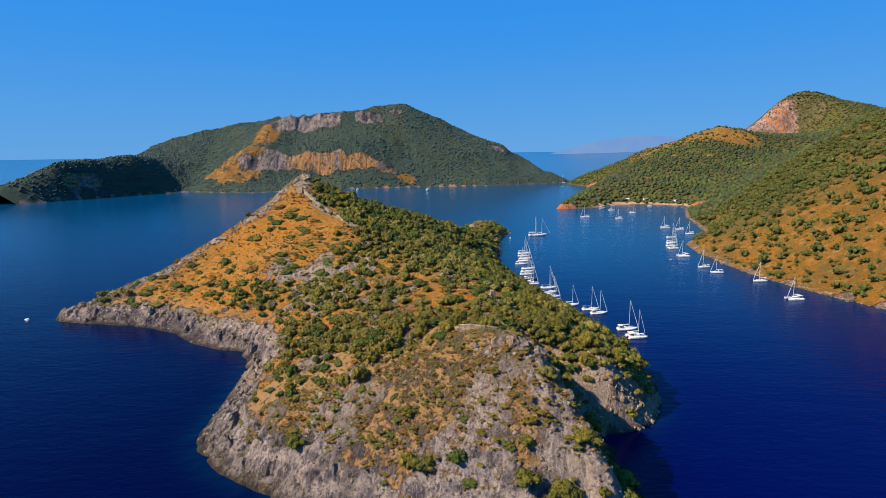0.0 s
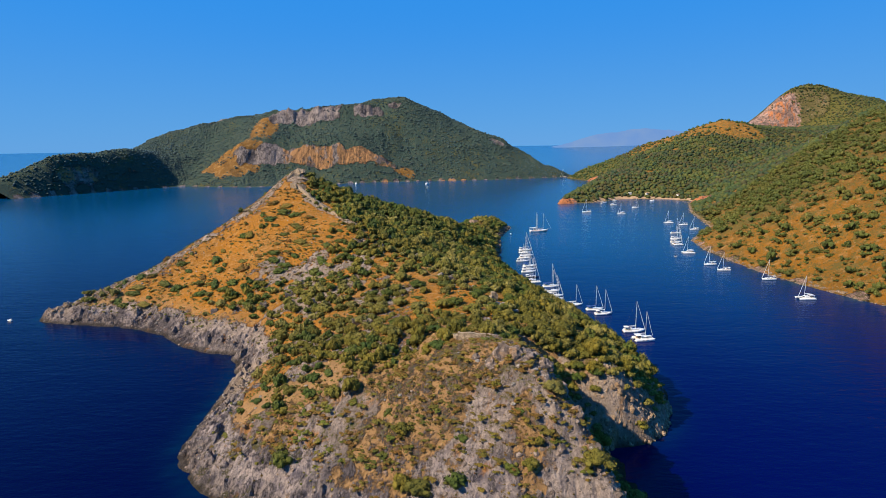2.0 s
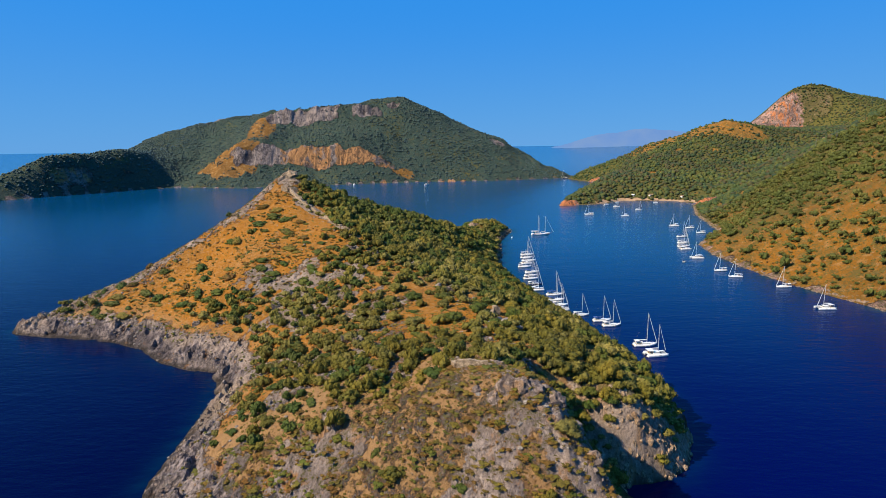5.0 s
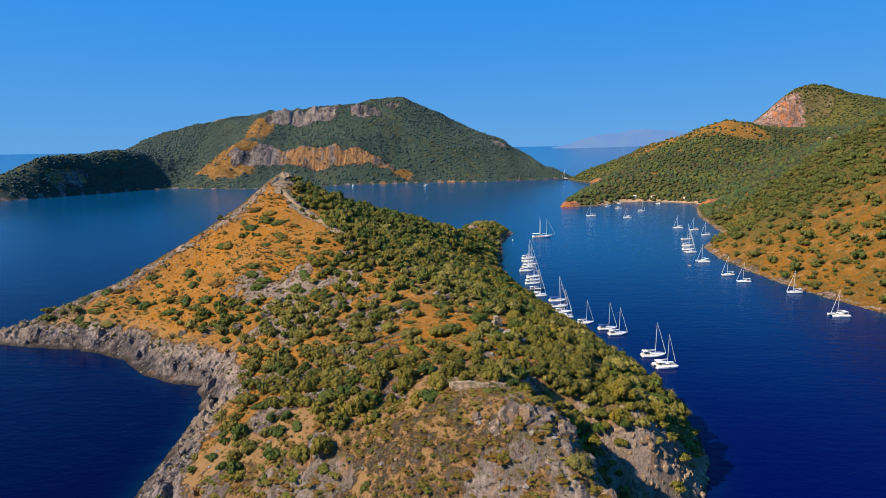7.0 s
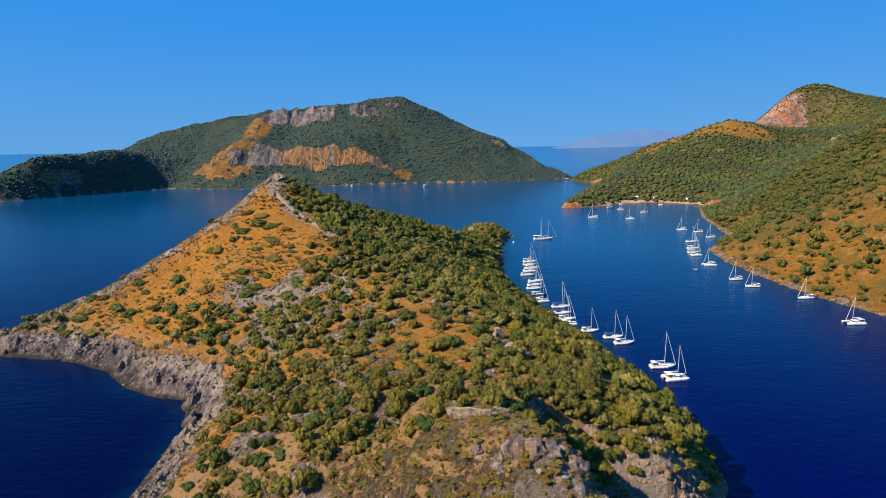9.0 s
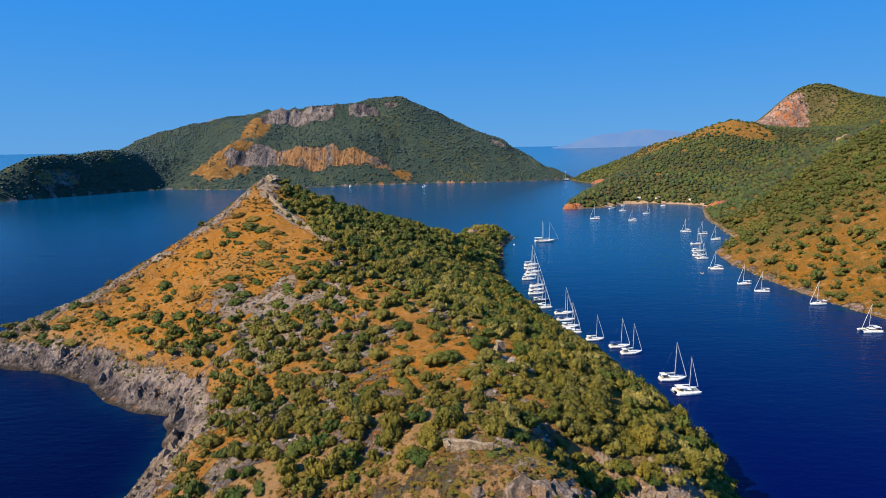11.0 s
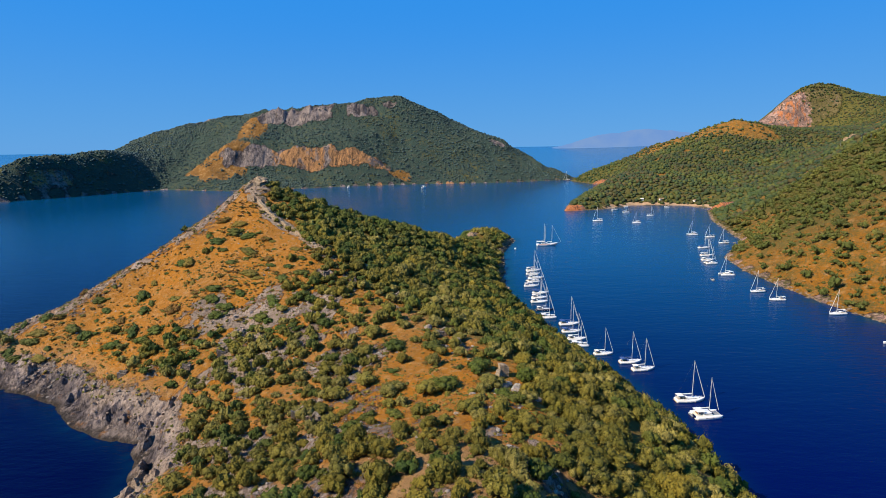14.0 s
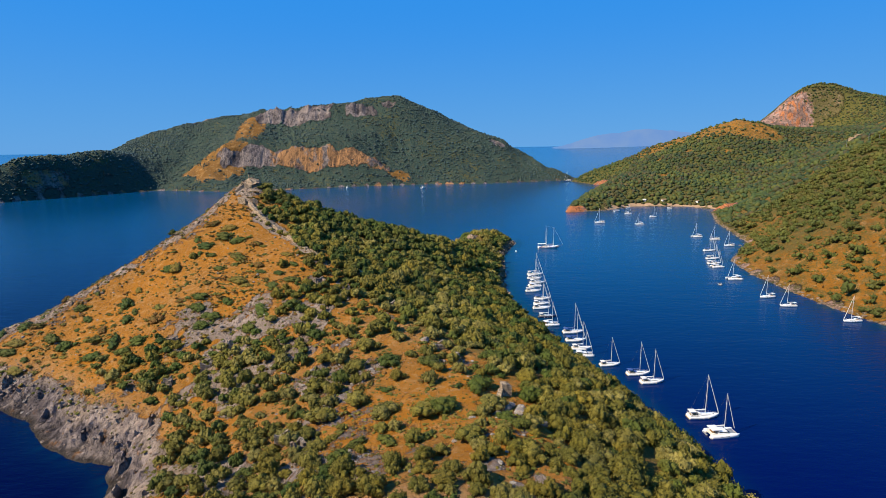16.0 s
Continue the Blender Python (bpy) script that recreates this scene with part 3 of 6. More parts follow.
isle_relief = Relief(ISLE_FRONT + ISLE_BACK, [ISLE_POINT, ISLE_LEE, ISLE_SADDLE, ISLE_CREST, ISLE_EAST, ISLE_SPUR, ISLE_VALE, ISLE_RIB, SCARP_TOP, SCARP_FOOT, CRAG_TOP, CRAG_FOOT], 38.0, 8.0, 14.0, 40.0)


def midway(a, b):
    return [((p[0] + q[0]) / 2, (p[1] + q[1]) / 2) for p, q in zip(a, b)]


def isle_z(x, y):
    z = isle_relief(x, y)
    shore = isle_relief.shore(x, y)
    ribs = 0.28 - np.abs(fbm(x + 0.5 * y, y * 0.6 - 0.3 * x, 95, 4, 53, 0.5))
    return z + (8 * fbm(x, y, 150, 4, 51) + 20 * ribs * sstep(280 - z, 0, 120) * sstep(x, -860, -740)) * sstep(shore, 5, 90)


def isle_scarp(x, y):
    """1 on the bare rock faces: the long scarp, the crags below the crest and a few small ones."""
    wob = 9 * fbm(x, y, 26, 4, 65)
    low = (1 - sstep(near_line(x, y, midway(SCARP_TOP, SCARP_FOOT), 10) + wob, 10, 20)) * (1 - 0.35 * sstep(x, -260, -120))
    high = (1 - sstep(near_line(x, y, midway(CRAG_TOP, CRAG_FOOT), 10) + wob, 14, 24)) * sstep(fbm(x, y * 0.4, 52, 3, 63), -0.42, -0.12)
    small = np.maximum(1 - sstep(np.hypot((x + 126) * 0.55, y - 1786) + wob, 8, 16), 1 - sstep(np.hypot((x - 205) * 0.6, y - 1758) + wob, 9, 17))
    nose = 0.9 * (1 - sstep(np.hypot((x + 735) * 0.4, y - 1885) + wob, 10, 20))
    return np.maximum.reduce([low, high, small, nose])


def isle_dry(x, y):
    """1 on the open orange grass of the spur."""
    wob = 26 * fbm(x, y, 44, 4, 135)
    a = 1 - sstep(np.hypot(x + 518, (y - 1690) * 0.8) + wob, 32, 50)
    b = 1 - sstep(np.hypot((x + 585) * 0.62, (y - 1588) * 0.9) + wob, 40, 58)
    c = 0.8 * (1 - sstep(near_line(x, y, [(-170, 1606), (-120, 1600), (-70, 1606)], 10) + 0.6 * wob, 3, 12))
    return np.clip(np.maximum.reduce([a, b, c]), 0, 1)


def build_isle():
    xs = spaced([(-1320, 9.0), (-1010, 6.0), (-640, 4.2), (-90, 6.0), (480, 8.0)])
    ys = spaced([(1200, 6.0), (1560, 4.5), (1860, 14.0), (2270, 14.0)])
    gx, gy = np.meshgrid(xs, ys)
    z = isle_z(gx, gy)
    dy, dx = np.gradient(z, ys, xs)
    slope = np.hypot(dx, dy)
    shore = isle_relief.shore(gx, gy)
    scarp = isle_scarp(gx, gy)
    dry = isle_dry(gx, gy)
    rock = np.maximum.reduce([sstep(slope, 1.7, 2.4), scarp, 0.95 * (1 - sstep(shore + 6 * fbm(gx, gy, 40, 3, 67), 5, 13))])
    z = z + scarp * (30 * (0.2 - np.abs(fbm(gx, gy * 0.2, 44, 4, 61, 0.62))) + 5 * fbm(gx, gy * 0.5, 12, 3, 69))
    ochre = np.where(gy < 1700, 0.62 + 0.7 * fbm(gx, gy, 70, 3, 68) + 0.45 * sstep(gx, -330, -240), 0.15 + 0.4 * fbm(gx, gy, 40, 2, 66))
    ochre = np.where(shore < 16, 0.5 + 0.9 * fbm(gx, gy, 55, 2, 64), ochre)
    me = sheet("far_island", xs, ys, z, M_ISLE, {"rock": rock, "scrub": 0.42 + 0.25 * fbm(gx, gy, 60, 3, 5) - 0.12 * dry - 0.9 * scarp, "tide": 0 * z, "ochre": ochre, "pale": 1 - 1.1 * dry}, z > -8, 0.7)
    return tagged(new("far_island", me), "wooded island ridge with orange and grey scarps", "island", kind="structure")


build_isle()


# ---------------------------------------------------------------- the mainland on the other side of the bay
MAIN_COAST = [(420, 150), (335, 260), (295, 333), (285, 357), (273, 400), (267, 440), (266, 480), (268, 530), (281, 583), (303, 612), (345, 668), (370, 750), (388, 812),
              (436, 918), (464, 945), (434, 998), (350, 1012), (282, 962), (222, 950), (236, 1012), (303, 1174), (372, 1324), (418, 1410), (436, 1480), (414, 1560), (400, 1640)]
MAIN_BACK = [(440, 1730), (700, 1800), (1000, 2000), (1100, 2500), (1900, 2700), (2300, 2300), (1700, 900), (1000, 150)]
MID_HILL = [(425, 1640, 10), (440, 1605, 22), (478, 1565, 34), (522, 1545, 54), (607, 1560, 94), (684, 1560, 121), (756, 1550, 148), (813, 1540, 161), (904, 1560, 147), (1060, 1640, 135), (1200, 1850, 140)]
FAR_PEAK = [(1200, 2160, 140), (1316, 2250, 166), (1382, 2252, 200), (1413, 2252, 236), (1465, 2252, 284), (1531, 2252, 311), (1600, 2250, 316), (1695, 2250, 287), (1833, 2250, 257)]
PEAK_FOOT = [(1300, 2215, 150), (1390, 2215, 150), (1470, 2215, 168), (1550, 2200, 210)]
NEAR_HILL = [(356, 380, 60), (370, 470, 75), (420, 560, 90), (520, 700, 112), (640, 830, 135), (753, 905, 146), (800, 1000, 145), (808, 1060, 126), (812, 1120, 104)]
NEAR_HIGH = [(520, 400, 150), (640, 560, 180), (800, 740, 205)]
MAIN_LOW = [(320, 330, 20), (305, 400, 18), (299, 432, 17), (296, 480, 18), (306, 495, 27), (320, 560, 26), (345, 610, 24), (400, 700, 28), (440, 800, 26), (500, 930, 18)]
MAIN_VALE = [(500, 1000, 14), (560, 1080, 28), (659, 1135, 50), (780, 1240, 70), (912, 1418, 90)]
MAIN_POINT = [(260, 990, 12), (320, 1080, 22), (390, 1200, 34), (440, 1290, 42), (520, 1400, 60)]
main_relief = Relief(MAIN_COAST + MAIN_BACK, [MID_HILL, FAR_PEAK, PEAK_FOOT, NEAR_HILL, NEAR_HIGH, MAIN_LOW, MAIN_VALE, MAIN_POINT], 30.0, 6.0, 14.0, 30.0)


def main_z(x, y):
    z = main_relief(x, y)
    shore = main_relief.shore(x, y)
    z = z + (6 * fbm(x, y, 120, 4, 71) + 5 * (0.3 - np.abs(fbm(x, y, 70, 3, 77)))) * sstep(shore, 5, 90) * (1 - 0.7 * sstep(y, 1900, 2100))
    return z + 0.8 * fbm(x, y, 14, 3, 79) * sstep(z, 0.5, 4)


def peak_rock(x, y):
    """1 on the bare face of the far peak."""
    return 1 - sstep(near_line(x, y, [(1300, 2236), (1390, 2222), (1445, 2222), (1400, 2262), (1340, 2262), (1390, 2240)], 10) + 26 * fbm(x, y, 60, 4, 81), 26, 44)


def main_knobs(x, y):
    """1 on the bare ochre rocks at both ends of the cove and on the far point."""
    d = np.minimum.reduce([np.hypot((x - 230) * 0.8, y - 958), np.hypot(x - 452, (y - 925) * 0.7), np.hypot(x - 432, (y - 1470) * 0.5)])
    return 1 - sstep(d + 6 * fbm(x, y, 16, 3, 84), 14, 24)


def main_dry(x, y):
    """How open and dry the slope is: 1 for orange grass, 0 for closed woods."""
    near = 1 - sstep(y + 1.49 * (x - 280) + 90 * fbm(x, y, 60, 4, 83), 540, 740)
    upper = 0.75 * sstep(main_relief(x, y), 60, 110) * (1 - sstep(y, 900, 1150)) * sstep(fbm(x, y, 60, 3, 85), -0.25, 0.25)
    top = (1 - sstep(near_line(x, y, [(600, 1530), (720, 1515), (830, 1490)], 10) + 26 * fbm(x, y, 50, 3, 89), 42, 74)) * 0.95
    gaps = 0.9 * sstep(fbm(x, y, 48, 4, 87), 0.02 + 0.36 * sstep(y, 750, 1050), 0.40 + 0.2 * sstep(y, 750, 1050)) * sstep(y, 560, 650)
    return np.clip(np.maximum.reduce([near, upper, top, gaps]), 0, 1)


def build_main():
    xs = spaced([(210, 3.0), (420, 5.0), (700, 9.0), (1100, 16.0), (2310, 16.0)])
    ys = spaced([(140, 3.5), (700, 5.0), (1050, 8.0), (1600, 14.0), (2710, 14.0)])
    gx, gy = np.meshgrid(xs, ys)
    z = main_z(gx, gy)
    dy, dx = np.gradient(z, ys, xs)
    slope = np.hypot(dx, dy)
    shore = main_relief.shore(gx, gy)
    peak = peak_rock(gx, gy)
    knobs = main_knobs(gx, gy)
    rock = np.maximum.reduce([sstep(slope, 1.1, 1.6), 1.2 * (1 - sstep(shore, 4, 10)), peak, 1.3 * knobs])
    z = z + 7.0 * knobs * (0.6 + fbm(gx, gy, 9, 3, 82)) * sstep(z, -1, 1.5)
    me = sheet("mainland", xs, ys, z, M_HILL, {"rock": rock, "scrub": 0.56 + 0.25 * (1 - main_dry(gx, gy)) - 1.0 * np.maximum(peak, knobs), "tide": 0.5 * (1 - sstep(z, 0.1, 0.5)), "ochre": 0.26 + 0.62 * np.exp(-((gx - 1420) ** 2 + (gy - 2222) ** 2) / 5000.0) + 0.9 * knobs, "pale": (1 - main_dry(gx, gy)) * (0.5 + 0.5 * sstep(gy, 780, 900))}, z > -6)
    return tagged(new("mainland", me), "hills of dry orange grass and pine woods above the bay", "hillside", kind="structure")


build_main()


# ---------------------------------------------------------------- the sea and what lies beyond it
def build_sea():
    xs = spaced([(-4900, 300.0), (-1300, 60.0), (-300, 5.0), (480, 20.0), (1000, 200.0), (4900, 200.0)])
    ys = spaced([(-4900, 400.0), (-100, 30.0), (90, 5.0), (760, 8.0), (1060, 25.0), (1760, 200.0), (4900, 200.0)])
    gx, gy = np.meshgrid(xs, ys)
    r = np.hypot(gx, gy)
    k = np.minimum(1, 4900 / np.maximum(r, 1))
    px, py, r = gx * k, gy * k, np.minimum(r, 4900)
    # the sheet lifts slightly far out, so that it ends at the height of the true horizon
    z = 80.0 * np.clip((r - 2300) / 2600, 0, 1) ** 2
    shore = np.minimum(headland_relief.shore(px, py), main_relief.shore(px, py))
    shallow = np.exp(-shore / 6.5) * (0.3 + 0.7 * sstep(px, 20, 60) * sstep(py, 230, 380))
    nx, ny = len(xs), len(ys)
    i = np.arange(nx * ny).reshape(ny, nx)
    f = np.stack([i[:-1, :-1], i[:-1, 1:], i[1:, 1:], i[1:, :-1]], -1).reshape(-1, 4)
    # masks for the painted reflection: mid-distance water, then the open sea
    me = mesh_from("sea", np.stack([px, py, z], -1).reshape(-1, 3), f, M_SEA, {"shallow": shallow, "sky_sheen": sstep(py + 0.15 * np.abs(px), 210 + 110 * sstep(-px, 40, 200), 720 + 400 * sstep(-px, 40, 200)), "offing_sheen": sstep(r, 1900, 2900), "bay": sstep(px, 20, 110)})
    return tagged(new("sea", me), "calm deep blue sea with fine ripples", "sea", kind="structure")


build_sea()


def build_distance():
    m, t, b = material("distant_haze_glow", 1.0, spec=0.0)
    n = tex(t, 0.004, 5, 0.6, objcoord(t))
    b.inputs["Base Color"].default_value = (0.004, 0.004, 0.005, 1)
    # air haze painted as emission: the ridge itself glows blue
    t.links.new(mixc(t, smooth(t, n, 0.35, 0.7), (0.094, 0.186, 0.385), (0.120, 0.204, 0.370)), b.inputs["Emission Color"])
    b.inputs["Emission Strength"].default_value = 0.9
    line = [(900, 60), (1069, 84), (1213, 120), (1310, 150), (1404, 172), (1596, 194), (1788, 212), (1982, 200), (2177, 178), (2500, 190), (2900, 60)]
    xs = np.arange(900, 2900, 12.0)
    top = np.interp(xs, [p[0] for p in line], [p[1] for p in line]) + 11 * fbm(xs, xs * 0, 130, 5, 5, 0.6)
    rows = np.linspace(0, 1, 7)
    z = 55 + (np.maximum(top, 58) - 55)[None] * rows[:, None]
    y = 4450 + 150 * rows[:, None] + 12 * fbm(np.tile(xs, (7, 1)), rows[:, None] * 900, 90, 3, 6)
    v = np.stack([np.tile(xs, (7, 1)), y, z], -1).reshape(-1, 3)
    i = np.arange(v.shape[0]).reshape(7, -1)
    f = np.stack([i[:-1, :-1], i[:-1, 1:], i[1:, 1:], i[1:, :-1]], -1).reshape(-1, 4)
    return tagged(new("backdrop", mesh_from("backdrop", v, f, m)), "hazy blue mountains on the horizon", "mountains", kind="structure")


build_distance()


# ---------------------------------------------------------------- plants
def ico(sub):
    bm = bmesh.new()
    bmesh.ops.create_icosphere(bm, subdivisions=sub, radius=1.0)
    v = np.array([q.co[:] for q in bm.verts])
    f = np.array([[q.index for q in p.verts] for p in bm.faces])
    bm.free()
    return v, f


def crown(seed, lobes=6, leaves=160, flat=0.75, lobe_sub=1, big=0.13):
    """Vertices and triangles of a crown about 1 m in radius: small uneven lobes on a lopsided plan, wrapped in sprays of leaves."""
    rng = np.random.default_rng(seed)
    vs, fs, n = [], [], 0
    bv, bf = ico(lobe_sub)
    cen = []
    wave = rng.uniform(0, 2 * math.pi, 2)
    for k in range(lobes):
        a = 2.4 * k + rng.uniform(-0.5, 0.5)
        reach = 0.80 + 0.16 * math.sin(2 * a + wave[0]) + 0.12 * math.sin(3 * a + wave[1])
        r = reach * math.sqrt((k + 0.15) / lobes) * rng.uniform(0.85, 1.1)
        s = rng.uniform(0.27, 0.42) * (1.25 - 0.35 * r)
        c = np.array([r * math.cos(a), r * math.sin(a), flat * (0.20 + rng.uniform(0.30, 0.72) * (1 - 0.55 * r * r))])
        v = bv * (1 + rng.uniform(-0.28, 0.28, (len(bv), 1))) * np.array([s, s, s * max(flat, 0.6)]) + c
        vs.append(v)
        fs.append(bf + n)
        n += len(v)
        cen.append((c, s))
    for k in range(leaves):
        c, s = cen[rng.integers(len(cen))]
        d = rng.normal(size=3)
        d[2] = abs(d[2]) * 0.9 - 0.35
        d /= np.linalg.norm(d)
        p = c + d * s * np.array([1, 1, max(flat, 0.6)]) * rng.uniform(0.95, 1.35)
        u = rng.normal(size=3)
        u /= np.linalg.norm(u)
        w = np.cross(d, u)
        w /= np.linalg.norm(w) + 1e-9
        q = rng.uniform(0.5, 1.1) * big
        vs.append(np.array([p - w * q, p + w * q, p + d * q * 0.8 + np.cross(w, d) * q * 1.2]))
        fs.append(np.array([[0, 1, 2]]) + n)
        n += 3
    v = np.concatenate(vs)
    v[:, 2] = np.maximum(v[:, 2], 0.02)
    return v, np.concatenate(fs)


def scatter(name, variants, place, mat, label, category, shade=False):
    """ONE mesh of many plants: place is an array of x, y, z, radius, height factor and turn."""
    rng = np.random.default_rng(len(place))
    pick = rng.integers(len(variants), size=len(place))
    tone = rng.random(len(place)) * 0.55 + 0.8 * (fbm(place[:, 0], place[:, 1], 55, 3, 7) + 0.3)
    vs, fs, ts, n = [], [], [], 0
    for k, (bv, bf) in enumerate(variants):
        p = place[pick == k]
        if not len(p):
            continue
        c, s = np.cos(p[:, 5])[:, None], np.sin(p[:, 5])[:, None]
        x = (bv[None, :, 0] * c - bv[None, :, 1] * s) * p[:, 3:4] + p[:, 0:1]
        y = (bv[None, :, 0] * s + bv[None, :, 1] * c) * p[:, 3:4] + p[:, 1:2]
        z = bv[None, :, 2] * p[:, 3:4] * p[:, 4:5] + p[:, 2:3]
        vs.append(np.stack([x, y, z], -1).reshape(-1, 3))
        fs.append((bf[None] + (np.arange(len(p)) * len(bv))[:, None, None] + n).reshape(-1, 3))
        ts.append(np.repeat(tone[pick == k], len(bv)))
        n += len(p) * len(bv)
    me = mesh_from(name, np.concatenate(vs), np.concatenate(fs), mat, {"tone": np.concatenate(ts)}, shade=shade)
    return tagged(new(name, me), label, category, kind="stuff")


def jitter(x0, x1, y0, y1, gap, seed, loose=0.48):
    rng = np.random.default_rng(seed)
    gx, gy = np.meshgrid(np.arange(x0, x1, gap), np.arange(y0, y1, gap))
    gx = gx + rng.uniform(-loose, loose, gx.shape) * gap
    gy = gy + rng.uniform(-loose, loose, gy.shape) * gap
    return gx.ravel(), gy.ravel(), rng


TREES = [crown(s, 10, 190, 0.8, 1, 0.11) for s in range(6)]
FINE_TREES = [crown(s + 10, 14, 460, 0.85, 1, 0.088) for s in range(7)]
SHRUBS = [crown(20 + s, 8, 160, 0.6, 1, 0.14) for s in range(4)]
LOW = [crown(60 + s, 4, 44, 0.6, 1, 0.15) for s in range(6)]
FAR = []
for k in range(5):
    rngk = np.random.default_rng(90 + k)
    v0, f0 = ico(1)
    v0 = v0 * (1 + rngk.uniform(-0.3, 0.24, (len(v0), 1))) * np.array([1.0, rngk.uniform(0.75, 1.0), 0.85]) + np.array([0, 0, 0.45])
    FAR.append((v0, f0))


def plant_headland():
    x, y, rng = jitter(-245, 105, 112, 725, 4.9, 5)
    z = headland_z(x, y)
    shore = headland_relief.shore(x, y)
    fs = forest_side(x, y)
    wood = sstep(fs, -10, 8) * sstep(shore, np.where(y > 420, 5.0, 2.0), np.where(y > 420, 9.0, 6.0))
    patch = fbm(x, y, 30, 3, 101)
    olive = 0.78 + 0.65 * patch
    olive *= sstep(shore, 16, 26) * (1 - sstep(-62 - x, 0, 14) * sstep(y - 322 + 0.25 * (x + 100), 0, 12) * 0.985) * sstep(y - 168, 0, 14)
    steep = sstep(np.hypot(headland_relief(x + 2, y) - headland_relief(x - 2, y), headland_relief(x, y + 2) - headland_relief(x, y - 2)) / 4, 1.0, 1.5)
    steep = np.maximum(steep, (1 - sstep(near_line(x, y, GULLY[2:]), 4, 8)) * 0.7) * (1 - 0.8 * sstep(y, 184, 192) * (x < 60))
    cover = np.where(fs > 0, np.maximum(wood * 0.97, 0), np.maximum(wood * 0.9, olive)) * (1 - steep)
    cover = np.where((y < 170) & (fs < -2), 0.04, cover) * sstep(np.hypot(x - 44, (y - 640) * 0.6), 8, 13)
    cover *= 1 - 0.9 * spur_clearing(x, y) * (fs < 3)
    hit = (rng.random(len(x)) < cover) & (z > 1.2) & (np.hypot(x + 118, y - 468) > 13) & free_of_known(x, y) & (np.hypot((x - 11) * 0.8, y - 174) > 6.5) & (np.hypot(x - 28, y - 253) > 6)
    x, y, z, fs = x[hit], y[hit], z[hit], fs[hit]
    rad = rng.uniform(1.3, 3.2, len(x)) + np.where(fs > 4, rng.uniform(0.2, 1.3, len(x)), 0)
    rad *= np.where(y > 330, 1.0, 0.95)
    tall = rng.uniform(0.95, 1.8, len(x))
    p = np.c_[x, y, z - 0.2, rad, tall, rng.uniform(0, 6.28, len(x))]
    dark = (rng.random(len(x)) < np.where(fs > 3, 0.40, 0.26)) | ((fbm(x, y, 45, 3, 111) > 0.16) & (y > 360) & (fs > 5) & (rng.random(len(x)) < 0.6))
    return p, dark


# bushes that stand apart on the open slopes: x, y, radius
OPEN_BUSHES_A = [(-197, 376, 2.7), (-191, 387, 4.6), (-174, 373, 5.1), (-166, 364, 3.9), (-171, 382, 2.6), (-148, 380, 3.5), (-149, 370, 6.2), (-140, 360, 3.3), (-141, 355, 4.9), (-127, 358, 4.9), (-123, 347, 6.0), (-151, 351, 4.0), (-168, 358, 2.1), (-191, 364, 4.0), (-200, 368, 5.6), (-177, 353, 6.0), (-165, 345, 6.1), (-162, 338, 2.6), (-210, 365, 4.2), (-212, 361, 3.0), (-195, 354, 5.4), (-196, 349, 7.2), (-182, 341, 3.1), (-204, 345, 5.1), (-198, 340, 4.3), (-182, 335, 4.4), (-138, 338, 6.3), (-126, 335, 5.2), (-145, 332, 5.4), (-136, 389, 4.6)]
OPEN_BUSHES_B = [(-144, 386, 1.8), (-130, 330, 4.6), (-121, 402, 5.7), (-122, 397, 2.5), (-132, 388, 7.0), (-128, 409, 3.3), (-112, 407, 6.5), (-102, 402, 6.3), (-114, 393, 3.1), (-98, 388, 6.1), (-105, 379, 4.0), (-90, 364, 5.6), (-85, 360, 3.1), (-91, 398, 3.8), (-87, 396, 2.4), (-84, 388, 2.0), (-71, 384, 4.2), (-84, 377, 4.2), (-81, 371, 3.2), (-97, 381, 3.0), (-115, 355, 3.1), (-106, 355, 5.6), (-103, 347, 5.1), (-94, 339, 5.3), (-90, 349, 4.2), (-82, 342, 1.7), (-122, 369, 3.0), (-62, 359, 5.1), (-71, 368, 3.4), (-71, 356, 4.5)]
OPEN_BUSHES_C = [(-56, 336, 4.1), (-70, 337, 6.2), (-74, 328, 5.2), (-96, 334, 5.2), (-119, 372, 2.3), (-106, 365, 2.9), (-59, 384, 3.8), (-55, 357, 2.9), (-65, 374, 3.1), (-111, 413, 5.5), (-123, 420, 4.9), (-40, 308, 3.7), (-33, 291, 4.1), (-21, 280, 6.4), (-33, 275, 4.3), (-14, 267, 2.4), (-9, 261, 2.7), (-17, 256, 3.8), (-8, 248, 5.5), (3, 244, 3.9), (9, 246, 3.9), (-17, 264, 3.4), (5, 232, 3.0), (20, 259, 5.0), (14, 261, 2.3), (5, 277, 3.8), (-9, 280, 6.4), (-18, 293, 5.7), (-26, 250, 4.7), (-6, 233, 3.4)]
OPEN_BUSHES_D = [(-14, 233, 3.4), (23, 247, 4.5), (15, 226, 4.0), (32, 147, 3.5), (40, 132, 3.7), (60, 154, 6.7), (-47, 160, 3.7), (-5, 138, 3.9), (23, 127, 3.7), (19, 133, 2.5), (33, 125, 4.2), (8, 131, 2.9), (22, 143, 2.0), (-26, 169, 2.6), (-43, 174, 2.3), (-14, 159, 2.3), (-65, 193, 3.1), (7, 143, 2.2), (-15, 148, 2.2), (-30, 196, 3.8), (-11, 171, 2.8), (-37, 186, 3.3)]
KNOWN = np.array(OPEN_BUSHES_A + OPEN_BUSHES_B + OPEN_BUSHES_C + OPEN_BUSHES_D)


